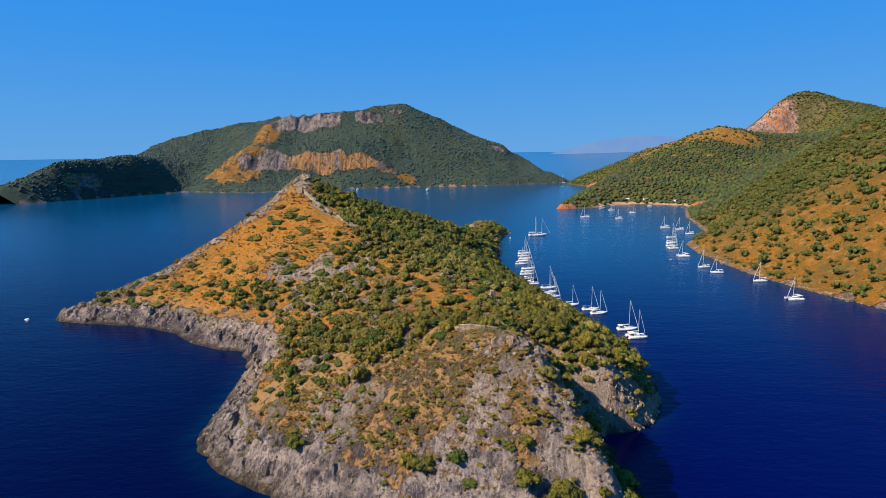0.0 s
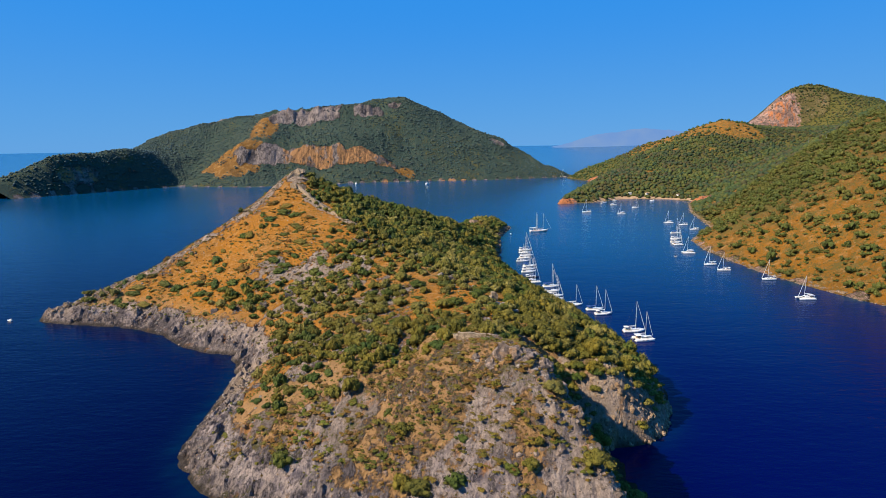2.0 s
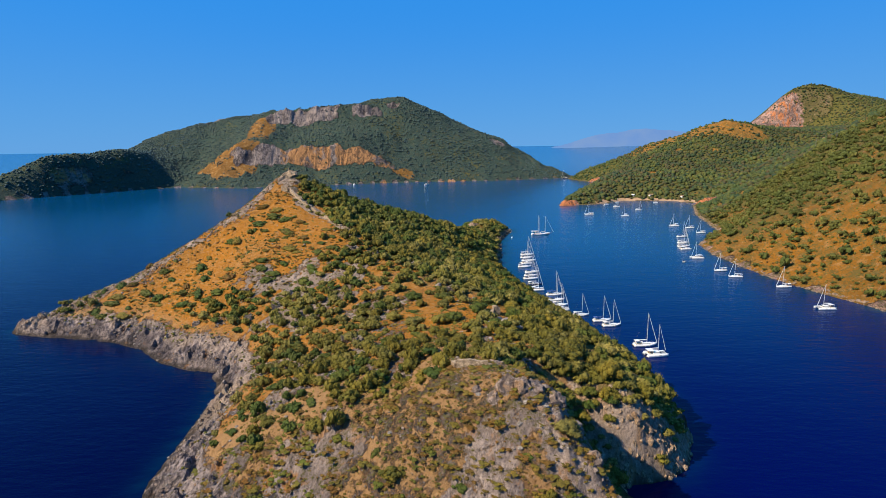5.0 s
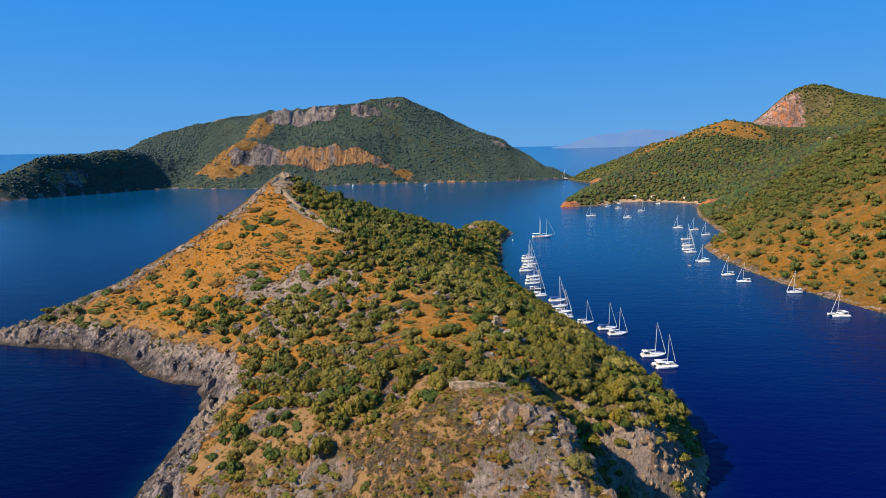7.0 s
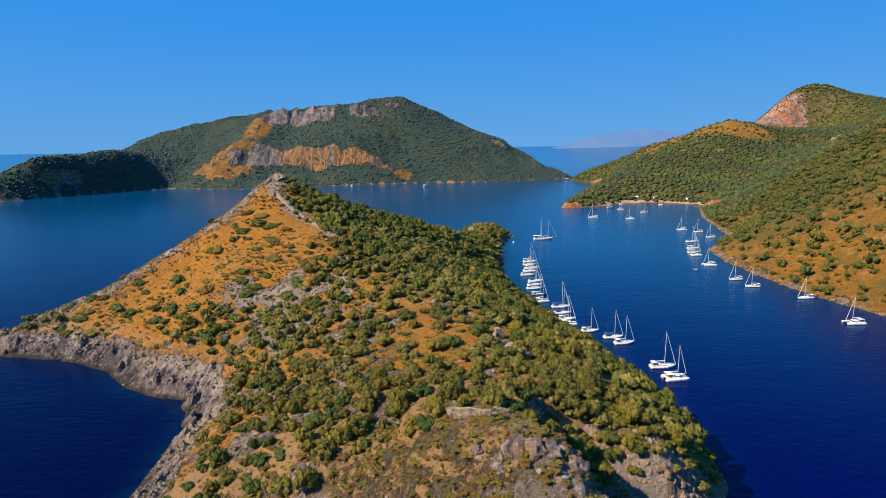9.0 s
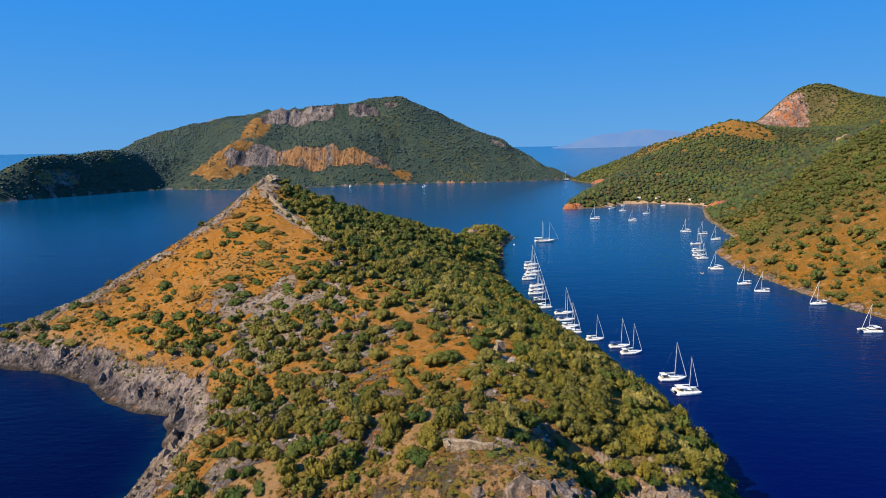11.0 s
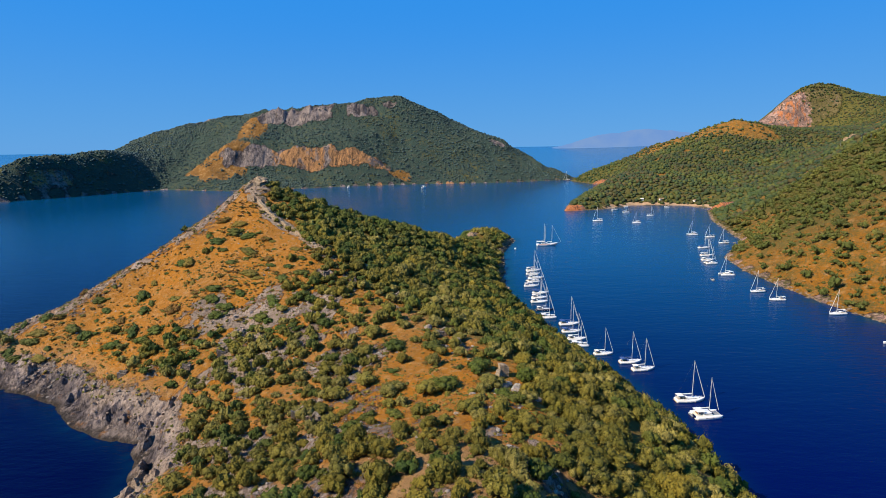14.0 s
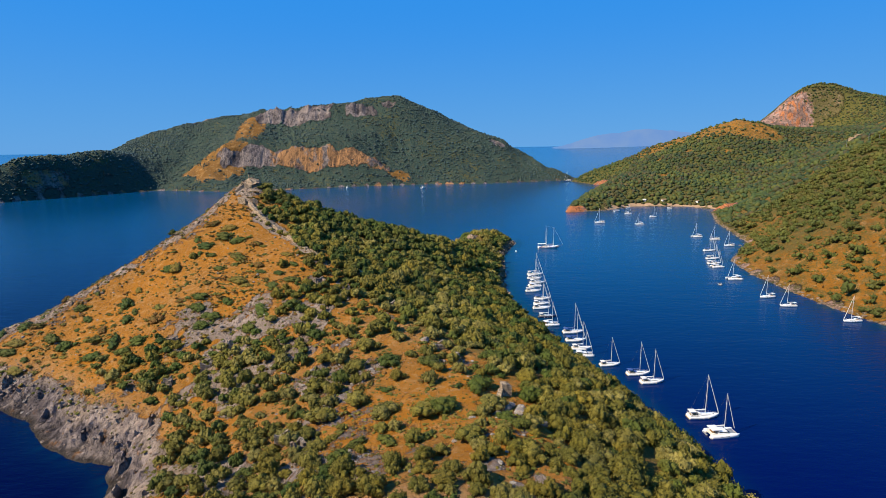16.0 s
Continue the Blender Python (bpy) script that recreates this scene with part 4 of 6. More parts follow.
def free_of_known(x, y):
    """True where no bush of the lists stands."""
    d = np.hypot(np.ravel(x)[:, None] - KNOWN[None, :, 0], np.ravel(y)[:, None] - KNOWN[None, :, 1])
    return (d > KNOWN[None, :, 2] + 1.2).all(1)


tree_rows, tree_dark = plant_headland()
# the trees of one stretch of the spur are things of their own
alone = (tree_rows[:, 0] > -45) & (tree_rows[:, 0] < 62) & (tree_rows[:, 1] > 196) & (tree_rows[:, 1] < 272)
single_rows = tree_rows[alone][:230]
left = np.ones(len(tree_rows), bool)
left[np.flatnonzero(alone)[:230]] = False
tree_rows, tree_dark = tree_rows[left], tree_dark[left]
close = tree_rows[:, 1] < 350
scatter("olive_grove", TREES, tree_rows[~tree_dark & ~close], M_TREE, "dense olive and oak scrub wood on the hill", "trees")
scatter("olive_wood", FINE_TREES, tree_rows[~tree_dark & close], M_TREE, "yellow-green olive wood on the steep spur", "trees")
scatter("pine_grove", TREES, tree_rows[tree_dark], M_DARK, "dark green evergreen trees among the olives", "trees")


def plant_scrub():
    x, y, rng = jitter(-245, 70, 112, 480, 1.7, 15)
    z = headland_z(x, y)
    shore = headland_relief.shore(x, y)
    fs = forest_side(x, y)
    patch = fbm(x, y, 18, 3, 121)
    d = 0.30 + 0.5 * patch
    d = np.where(y < 178 + 14 * fbm(x, y, 25, 2, 125), 0.80 + 1.1 * fbm(x, 1.6 * y, 14, 3, 123), d)
    d = np.where((x < -70) & (y > 315), 0.20 + 0.55 * fbm(x, y, 11, 3, 127), d)
    d *= sstep(shore, 8, 20) * (fs < 2)
    hit = (rng.random(len(x)) < d) & (z > 3)
    x, y, z = x[hit], y[hit], z[hit]
    p = np.c_[x, y, z - 0.1, 0.4 + np.where(y < 185, 2.0, np.where((x < -70) & (y > 315), 1.9, 1.3)) * rng.random(len(x)) ** 2, np.where(y < 185, rng.uniform(0.3, 0.65, len(x)), rng.uniform(0.4, 0.9, len(x))), rng.uniform(0, 6.28, len(x))]
    return scatter("low_scrub", LOW, p, M_SCRUB, "low olive-brown heath and thorn scrub", "scrub")


plant_scrub()


def plant_far():
    x, y, rng = jitter(-1240, 430, 1230, 1935, 5.6, 25, 0.9)
    z = isle_z(x, y)
    d = 0.93 - 0.55 * sstep(fbm(x, y, 34, 3, 131), 0.02, 0.4)
    d *= (1 - 0.95 * isle_dry(x, y) * (0.40 + 0.60 * sstep(fbm(x, y, 20, 2, 136), 0.35, 0.05))) * (1 - 0.95 * sstep(isle_scarp(x, y), 0.2, 0.6))
    hit = (rng.random(len(x)) < d) & (isle_relief.shore(x, y) > 8 + 5 * fbm(x, y, 40, 3, 67)) & (z > 3)
    x, y, z = x[hit], y[hit], z[hit]
    p = np.c_[x, y, z - 0.5, 1.8 + 2.5 * rng.random(len(x)) ** 1.6, rng.uniform(0.45, 0.9, len(x)), rng.uniform(0, 6.28, len(x))]
    scatter("island_woods", FAR, p, M_HAZED_WOODS, "dense dark green pine and maquis woods", "woods", True)
    # mainland
    x, y, rng = jitter(225, 1900, 200, 2330, 6.2, 35, 1.1)
    ok = (x < 330 + 0.83 * y) & ((y < 1640 + np.maximum(0, x - 1000) * 1.2) | (x > 1230) & (y < 2275))
    x, y = x[ok], y[ok]
    z = main_z(x, y)
    dry = main_dry(x, y)
    cl = fbm(x, y, 45, 3, 141)
    d = (0.95 - 0.2 * sstep(fbm(x, y, 70, 3, 143), 0.15, 0.5)) * (1 - dry) + dry * (0.56 + 0.6 * cl - 0.30 * sstep(y, 1000, 1200))
    d *= (1 - 0.86 * peak_rock(x, y)) * (1 - sstep(main_knobs(x, y), 0.2, 0.6))
    hit = (rng.random(len(x)) < d) & (main_relief.shore(x, y) > 7) & (z > 2)
    x, y, z, dry = x[hit], y[hit], z[hit], dry[hit]
    near = y < 760
    r = np.where(dry > 0.5, 1.7 + 4.0 * rng.random(len(x)) ** 1.8, 2.2 + 3.0 * rng.random(len(x)) ** 1.5)
    p = np.c_[x, y, z - 0.3, r, rng.uniform(0.5, 1.1, len(x)), rng.uniform(0, 6.28, len(x))]
    high = y > 1900
    scatter("peak_woods", FAR, p[high], M_WOODG, "sparse grey-green woods on the far peak", "woods")
    scatter("mainland_woods", FAR, p[~near & ~high], M_WOODG, "bright green pine woods on the far hills", "woods", True)
    q = p[near]
    q[:, 4] *= 2.0
    tx, ty, rng = jitter(255, 640, 230, 800, 3.1, 45)
    tz = main_z(tx, ty)
    ok = (rng.random(len(tx)) < 0.45 * main_dry(tx, ty) + 0.5 * fbm(tx, ty, 20, 3, 145)) & (tz > 2) & (main_relief.shore(tx, ty) > 5) & (tx < 330 + 0.83 * ty)
    tufts = np.c_[tx, ty, tz, 0.35 + 0.9 * rng.random(len(tx)) ** 2, rng.uniform(0.6, 1.1, len(tx)), rng.uniform(0, 6.28, len(tx))][ok]
    scatter("hillside_tufts", FAR, tufts, M_SCRUB, "dry olive-brown tufts and thorn scrub on the hillside", "scrub")
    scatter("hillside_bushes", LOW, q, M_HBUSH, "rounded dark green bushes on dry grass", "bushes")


plant_far()


# ---------------------------------------------------------------- boats
def part(name, bm, mat, parent, label=""):
    """Links a bmesh as ONE mesh object under a thing or a part."""
    me = bpy.data.meshes.new(name)
    bm.to_mesh(me)
    bm.free()
    me.materials.append(mat)
    ob = new(name, me)
    ob.parent = parent
    if label:
        ob["label"] = label
    return ob


def thing(name, label, category, group=""):
    return tagged(new(name), label, category, group)


def box(bm, x0, x1, y0, y1, z0, z1, bevel=0.0, taper=0.0):
    r = bmesh.ops.create_cube(bm, size=1.0)
    for v in r["verts"]:
        up = v.co.z > 0
        sx, sy = (x1 - x0), (y1 - y0)
        k = 1 - taper if up else 1
        v.co = Vector(((x0 + x1) / 2 + v.co.x * sx * k, (y0 + y1) / 2 + v.co.y * sy * k, z1 if up else z0))
    if bevel:
        es = list({e for v in r["verts"] for e in v.link_edges})
        bmesh.ops.bevel(bm, geom=es, offset=bevel, segments=2, affect="EDGES", profile=0.5)
    return bm


def tube(bm, a, b, r0, r1, sides=8):
    a, b = Vector(a), Vector(b)
    d = b - a
    r = bmesh.ops.create_cone(bm, segments=sides, radius1=r0, radius2=r1, depth=d.length, cap_ends=True)
    m = Matrix.Translation((a + b) / 2) @ d.to_track_quat("Z", "Y").to_matrix().to_4x4()
    bmesh.ops.transform(bm, matrix=m, verts=r["verts"])
    return bm


def hull_mesh(length, beam, free, draft=0.45, stern=0.8, sheer=0.25, rows=9, cols=18, plumb=0.05):
    """A lofted hull from stern (x = 0) to bow (x = length), with its waterline at z = 0, closed by a deck."""
    bm = bmesh.new()
    ring = []
    for i in range(cols):
        s = i / (cols - 1)
        x = length * s
        w = 0.5 * beam * (stern + (1 - stern) * math.sin(min(1, s / 0.45) * math.pi / 2)) * (1 - max(0, (s - 0.45) / 0.55) ** 2.2) + 0.02
        top = free * (1 + sheer * (s - 0.3) ** 2 * 2)
        row = []
        for j in range(rows):
            a = j / (rows - 1) * math.pi - math.pi / 2      # port rail to starboard rail under the keel
            sn = math.sin(a)
            side = math.copysign(abs(sn) ** 0.55, sn)
            z = top - (top + draft * (1 - s**4)) * math.cos(a) ** 0.75
            row.append(bm.verts.new((x - plumb * length * (1 - max(0, z) / top) * s**3 if s > 0.5 else x + 0.04 * length * (1 - s * 2) * (z / top) * 0.3, side * w, z)))
        ring.append(row)
    for a, b in zip(ring[:-1], ring[1:]):
        for j in range(rows - 1):
            bm.faces.new((a[j], a[j + 1], b[j + 1], b[j]))
        bm.faces.new((a[0], b[0], b[-1], a[-1]))
    bm.faces.new(ring[0])
    bm.faces.new(ring[-1][::-1])
    bmesh.ops.recalc_face_normals(bm, faces=bm.faces)
    for f in bm.faces:
        f.smooth = abs(f.normal.z) < 0.9
    return bm


def rig(boat, mx, length, base, height, boom_len, canvas):
    """Mast with spreaders, boom with its furled mainsail, furled jib and stays."""
    mast = part("mast", tube(bmesh.new(), (mx, 0, base), (mx, 0, height), 0.15, 0.11, 10), M_ALU, boat, "tall pale aluminium mast")
    for k in (0.45, 0.72):
        part("spreader", tube(bmesh.new(), (mx, -0.8, base + (height - base) * k), (mx, 0.8, base + (height - base) * k), 0.04, 0.04, 6), M_ALU, mast)
    boom = part("boom", tube(bmesh.new(), (mx, 0, base + 1.4), (mx - boom_len, 0, base + 1.5), 0.09, 0.08, 8), M_ALU, boat)
    bm = tube(bmesh.new(), (mx - 0.1, 0, base + 1.72), (mx - boom_len * 0.96, 0, base + 1.66), 0.27, 0.16, 8)
    part("sail_cover", bm, canvas, boom, "furled mainsail in its cover")
    part("furled_jib", tube(bmesh.new(), (length * 0.985, 0, base + 0.1), (mx + 0.1, 0, height * 0.97), 0.15, 0.08, 8), M_CANVAS, boat)
    part("backstay", tube(bmesh.new(), (0.1, 0, base), (mx, 0, height), 0.008, 0.008, 5), M_RUBBER, boat)
    for sgn in (-1, 1):
        part("shroud", tube(bmesh.new(), (mx - 0.2, sgn * 1.5, base), (mx, sgn * 0.05, height * 0.96), 0.008, 0.008, 5), M_RUBBER, boat)


def rails(boat, length, beam, z, label=""):
    bm = bmesh.new()
    for sgn in (-1, 1):
        last = None
        for i in range(9):
            s = 0.04 + 0.93 * i / 8
            w = 0.47 * beam * (1 - max(0, (s - 0.45) / 0.55) ** 2.2) * (0.82 + 0.18 * min(1, s / 0.4))
            p = Vector((length * s, sgn * w, z))
            tube(bm, p, p + Vector((0, 0, 0.6)), 0.02, 0.02, 5)
            if last:
                tube(bm, last + Vector((0, 0, 0.6)), p + Vector((0, 0, 0.6)), 0.018, 0.018, 4)
            last = p
    return part("guard_rail", bm, M_ALU, boat, label)


def build_yacht(label, hull_mat, canvas, length=12.5):
    """A moored sailing yacht; the origin lies amidships on the waterline and the bow points along +x."""
    boat = thing("sailing_yacht", label, "sailboat", "boats moored in the bay")
    L, B, F = length, 3.9, 1.15
    hull = part("hull", hull_mesh(L, B, F), hull_mat, boat)
    bm = bmesh.new()
    box(bm, -0.02 * L, 0.03 * L, -1.45, 1.45, 0.32, 0.46, 0.05)
    part("swim_platform", bm, M_TEAK, hull)
    bm = bmesh.new()
    box(bm, 0.34 * L, 0.76 * L, -1.05, 1.05, F, F + 0.55, 0.16, 0.22)
    roof = part("coachroof", bm, M_HULL, boat, "white moulded coachroof")
    for sgn in (-1, 1):
        bm = bmesh.new()
        box(bm, 0.40 * L, 0.68 * L, sgn * 0.95 - 0.06, sgn * 0.95 + 0.06, F + 0.16, F + 0.36, 0.03)
        part("window", bm, M_GLASS, roof)
    bm = bmesh.new()
    box(bm, 0.04 * L, 0.34 * L, -1.25, 1.25, F - 0.05, F + 0.03)
    part("cockpit_sole", bm, M_TEAK, boat, "teak cockpit floor")
    for sgn in (-1, 1):
        bm = bmesh.new()
        box(bm, 0.05 * L, 0.33 * L, sgn * 1.3 - 0.22, sgn * 1.3 + 0.22, F, F + 0.34, 0.08)
        part("cockpit_bench", bm, M_DECK, boat)
        bm = bmesh.new()
        tube(bm, (0.1 * L, sgn * 0.65 - 0.02, F + 0.75), (0.1 * L + 0.06, sgn * 0.65, F + 0.78), 0.4, 0.4, 12)
        tube(bm, (0.1 * L, sgn * 0.65, F), (0.1 * L, sgn * 0.65, F + 0.75), 0.09, 0.09, 6)
        part("steering_wheel", bm, M_ALU, boat)
    bm = bmesh.new()
    box(bm, 0.30 * L, 0.40 * L, -1.05, 1.05, F + 0.45, F + 1.15, 0.2, 0.35)
    part("sprayhood", bm, canvas, boat)
    bm = bmesh.new()
    box(bm, 0.03 * L, 0.24 * L, -1.35, 1.35, F + 1.85, F + 1.95, 0.04, 0.06)
    for x in (0.05 * L, 0.22 * L):
        for sgn in (-1, 1):
            tube(bm, (x, sgn * 1.3, F), (x, sgn * 1.25, F + 1.9), 0.025, 0.025, 5)
    part("bimini", bm, canvas, boat, "canvas sun awning over the cockpit")
    for x in (0.82, 0.9):
        bm = bmesh.new()
        box(bm, x * L - 0.25, x * L + 0.25, -0.25, 0.25, F + 0.1, F + 0.2, 0.04)
        part("hatch", bm, M_GLASS, boat)
    rig(boat, 0.56 * L, L, F + 0.4, 1.42 * L, 0.40 * L, canvas)
    rails(boat, L, B, F)
    for k in (0.3, 0.45, 0.6):
        for sgn in (-1, 1):
            bm = bmesh.new()
            tube(bm, (k * L, sgn * (B / 2 + 0.02), 0.25), (k * L, sgn * (B / 2 + 0.04), 0.85), 0.13, 0.13, 8)
            part("fender", bm, M_NAVY if sgn > 0 else M_CANVAS, boat)
    centre(boat, L)
    return boat


def centre(boat, length):
    for o in boat.children:
        o.location.x -= length / 2


def build_catamaran(label, length=13.0):
    boat = thing("catamaran", label, "catamaran", "boats moored in the bay")
    L, W, F = length, 7.0, 1.5
    for sgn in (-1, 1):
        bm = hull_mesh(L, 1.75, F, 0.4, 0.85, 0.1, 9, 16, 0.02)
        bmesh.ops.translate(bm, verts=bm.verts, vec=(0, sgn * (W / 2 - 0.85), 0))
        h = part("hull", bm, M_HULL, boat)
        bm = bmesh.new()
        box(bm, 0.32 * L, 0.62 * L, sgn * (W / 2 - 0.02) - 0.04, sgn * (W / 2 - 0.02) + 0.04, 0.8, 1.1, 0.02)
        part("window", bm, M_GLASS, h)
        bm = bmesh.new()
        box(bm, -0.04 * L, 0.04 * L, sgn * (W / 2 - 0.85) - 0.7, sgn * (W / 2 - 0.85) + 0.7, 0.3, 0.7, 0.08)
        part("swim_step", bm, M_DECK, h)
    bm = bmesh.new()
    box(bm, 0.06 * L, 0.70 * L, -W / 2 + 0.6, W / 2 - 0.6, 0.8, F + 0.05, 0.1)
    part("bridge_deck", bm, M_DECK, boat)
    bm = bmesh.new()
    box(bm, 0.28 * L, 0.64 * L, -2.4, 2.4, F, F + 1.25, 0.35, 0.2)
    cabin = part("cabin", bm, M_HULL, boat, "white saloon cabin")
    bm = bmesh.new()
    box(bm, 0.30 * L, 0.66 * L, -2.25, 2.25, F + 0.55, F + 0.95, 0.12, 0.05)
    part("window", bm, M_GLASS, cabin, "dark wraparound saloon window")
    bm = bmesh.new()
    box(bm, 0.05 * L, 0.36 * L, -2.3, 2.3, F + 1.95, F + 2.08, 0.06)
    for x in (0.08 * L, 0.3 * L):
        for sgn in (-1, 1):
            tube(bm, (x, sgn * 2.2, F), (x, sgn * 2.2, F + 2.0), 0.06, 0.06, 6)
    part("hard_top", bm, M_HULL, boat)
    bm = bmesh.new()
    box(bm, 0.12 * L, 0.22 * L, -1.0, 1.2, F + 0.05, F + 0.75, 0.08)
    part("cockpit_table", bm, M_TEAK, boat)
    for sgn in (-1, 1):
        bm = bmesh.new()
        r = bmesh.ops.create_grid(bm, x_segments=6, y_segments=5, size=0.5)
        for v in r["verts"]:
            v.co = Vector((0.79 * L + v.co.x * 0.24 * L, sgn * 1.25 + v.co.y * 2.2, F - 0.1 - 0.08 * (1 - 4 * v.co.y**2)))
        bmesh.ops.solidify(bm, geom=bm.faces, thickness=0.03)
        part("trampoline", bm, M_RUBBER, boat, "grey netting between the bows")
    part("cross_beam", tube(bmesh.new(), (0.93 * L, -W / 2 + 0.8, F - 0.1), (0.93 * L, W / 2 - 0.8, F - 0.1), 0.12, 0.12, 8), M_ALU, boat)
    rig(boat, 0.58 * L, 0.95 * L, F + 1.2, 1.48 * L, 0.36 * L, M_CANVAS)
    bm = bmesh.new()
    box(bm, -1.6, -0.8, -1.6, 1.6, 0.95, 1.4, 0.18)
    part("dinghy", bm, M_RUBBER, boat, "grey inflatable tender on davits")
    centre(boat, L)
    return boat


def build_gulet():
    boat = thing("gulet", "white two-masted wooden cruising ketch with red trim", "sailing ship", "boats moored in the bay")
    L, B, F = 25.0, 6.6, 1.9
    hull = part("hull", hull_mesh(L, B, F, 0.8, 0.82, 0.9, 9, 20, 0.12), M_HULL, boat)
    bm = bmesh.new()
    for sgn in (-1, 1):
        tube(bm, (0.6, sgn * B * 0.44, F - 0.25), (0.55 * L, sgn * (B / 2 + 0.02), F - 0.2), 0.2, 0.2, 6)
        tube(bm, (0.55 * L, sgn * (B / 2 + 0.02), F - 0.2), (0.97 * L, sgn * 0.3, F + 0.75), 0.22, 0.2, 6)
    part("rubbing_strake", bm, M_RED, hull, "red rubbing strake")
    part("bowsprit", tube(bmesh.new(), (0.95 * L, 0, F + 1.0), (1.16 * L, 0, F + 1.9), 0.16, 0.1, 8), M_TEAK, boat)
    bm = bmesh.new()
    box(bm, 0.04 * L, 0.95 * L, -2.3, 2.3, F + 0.02, F + 0.1, 0.0, 0.2)
    part("deck", bm, M_TEAK, boat)
    bm = bmesh.new()
    box(bm, 0.20 * L, 0.52 * L, -1.9, 1.9, F, F + 1.6, 0.15, 0.08)
    house = part("deckhouse", bm, M_HULL, boat)
    for sgn in (-1, 1):
        for k in range(5):
            bm = bmesh.new()
            x = (0.23 + 0.058 * k) * L
            box(bm, x, x + 0.9, sgn * 1.86 - 0.05, sgn * 1.86 + 0.05, F + 0.7, F + 1.25, 0.03)
            part("window", bm, M_GLASS, house)
    bm = bmesh.new()
    box(bm, 0.0, 0.36 * L, -2.5, 2.5, F + 3.1, F + 3.25, 0.05)
    for x in (0.01 * L, 0.18 * L, 0.35 * L):
        for sgn in (-1, 1):
            tube(bm, (x, sgn * 2.4, F), (x, sgn * 2.4, F + 3.1), 0.05, 0.05, 6)
    part("awning", bm, M_CANVAS, boat, "pale awning over the stern deck")
    bm = bmesh.new()
    for k in range(4):
        box(bm, (0.60 + 0.055 * k) * L, (0.64 + 0.055 * k) * L, -1.6, 1.6, F + 0.1, F + 0.4, 0.08)
    part("sun_pads", bm, M_RED, boat, "red sunbathing mattresses on the foredeck")
    for x, h, name in ((0.36 * L, 26.0, "main_mast"), (0.40 * L, 23.0, "topmast"), (0.72 * L, 24.0, "fore_mast")):
        mast = part(name, tube(bmesh.new(), (x, 0, F), (x, 0, h), 0.2, 0.12, 10), M_ALU, boat)
        part("boom", tube(bmesh.new(), (x, 0, F + 2.2), (x - 6.0, 0, F + 2.4), 0.12, 0.1, 8), M_TEAK, boat)
        part("sail_cover", tube(bmesh.new(), (x - 0.2, 0, F + 2.55), (x - 5.6, 0, F + 2.65), 0.3, 0.2, 8), M_CANVAS, boat)
        for sgn in (-1, 1):
            part("shroud", tube(bmesh.new(), (x - 0.5, sgn * 2.9, F), (x, sgn * 0.1, h * 0.95), 0.03, 0.03, 5), M_ALU, mast)
    part("forestay", tube(bmesh.new(), (1.15 * L, 0, F + 1.9), (0.72 * L, 0, 23.4), 0.1, 0.05, 6), M_CANVAS, boat)
    part("mast_stay", tube(bmesh.new(), (0.72 * L, 0, 23.6), (0.36 * L, 0, 25.4), 0.03, 0.03, 5), M_ALU, boat)
    rails(boat, L, B, F)
    centre(boat, L)
    return boat


def build_motorboat(label, length=8.5):
    boat = thing("motor_boat", label, "motorboat", "boats moored in the bay")
    L, B, F = length, 2.9, 1.1
    part("hull", hull_mesh(L, B, F, 0.4, 0.95, 0.6), M_HULL, boat)
    bm = bmesh.new()
    box(bm, 0.35 * L, 0.72 * L, -1.05, 1.05, F, F + 0.95, 0.18, 0.25)
    cab = part("cabin", bm, M_HULL, boat)
    bm = bmesh.new()
    box(bm, 0.37 * L, 0.74 * L, -1.0, 1.0, F + 0.45, F + 0.75, 0.08, 0.12)
    part("window", bm, M_GLASS, cab)
    bm = bmesh.new()
    box(bm, 0.05 * L, 0.42 * L, -1.1, 1.1, F + 1.75, F + 1.85, 0.05)
    for x in (0.08 * L, 0.4 * L):
        for sgn in (-1, 1):
            tube(bm, (x, sgn * 1.05, F), (x, sgn * 1.05, F + 1.8), 0.03, 0.03, 5)
    part("awning", bm, M_CANVAS, boat)
    bm = bmesh.new()
    box(bm, -0.35, 0.05, -0.3, 0.3, 0.2, 1.4, 0.1)
    part("outboard_motor", bm, M_NAVY, boat)
    rails(boat, L, B, F)
    centre(boat, L)
    return boat


def build_dinghy():
    boat = thing("dinghy", "small grey inflatable dinghy on the water", "dinghy", "boats moored in the bay")
    bm = bmesh.new()
    pts = [(-1.6, -0.7), (0.8, -0.7), (1.5, -0.35), (1.8, 0.0), (1.5, 0.35), (0.8, 0.7), (-1.6, 0.7)]
    for a, b in zip(pts[:-1], pts[1:]):
        tube(bm, (*a, 0.2), (*b, 0.2), 0.24, 0.24, 8)
    part("tube", bm, M_RUBBER, boat)
    bm = bmesh.new()
    box(bm, -1.5, 1.3, -0.6, 0.6, 0.0, 0.08)
    part("floor", bm, M_DECK, boat)
    bm = bmesh.new()
    box(bm, -0.3, 0.0, -0.65, 0.65, 0.3, 0.38, 0.03)
    part("seat", bm, M_TEAK, boat)
    bm = bmesh.new()
    box(bm, -1.95, -1.55, -0.18, 0.18, -0.1, 0.8, 0.08)
    part("outboard_motor", bm, M_NAVY, boat)
    return boat


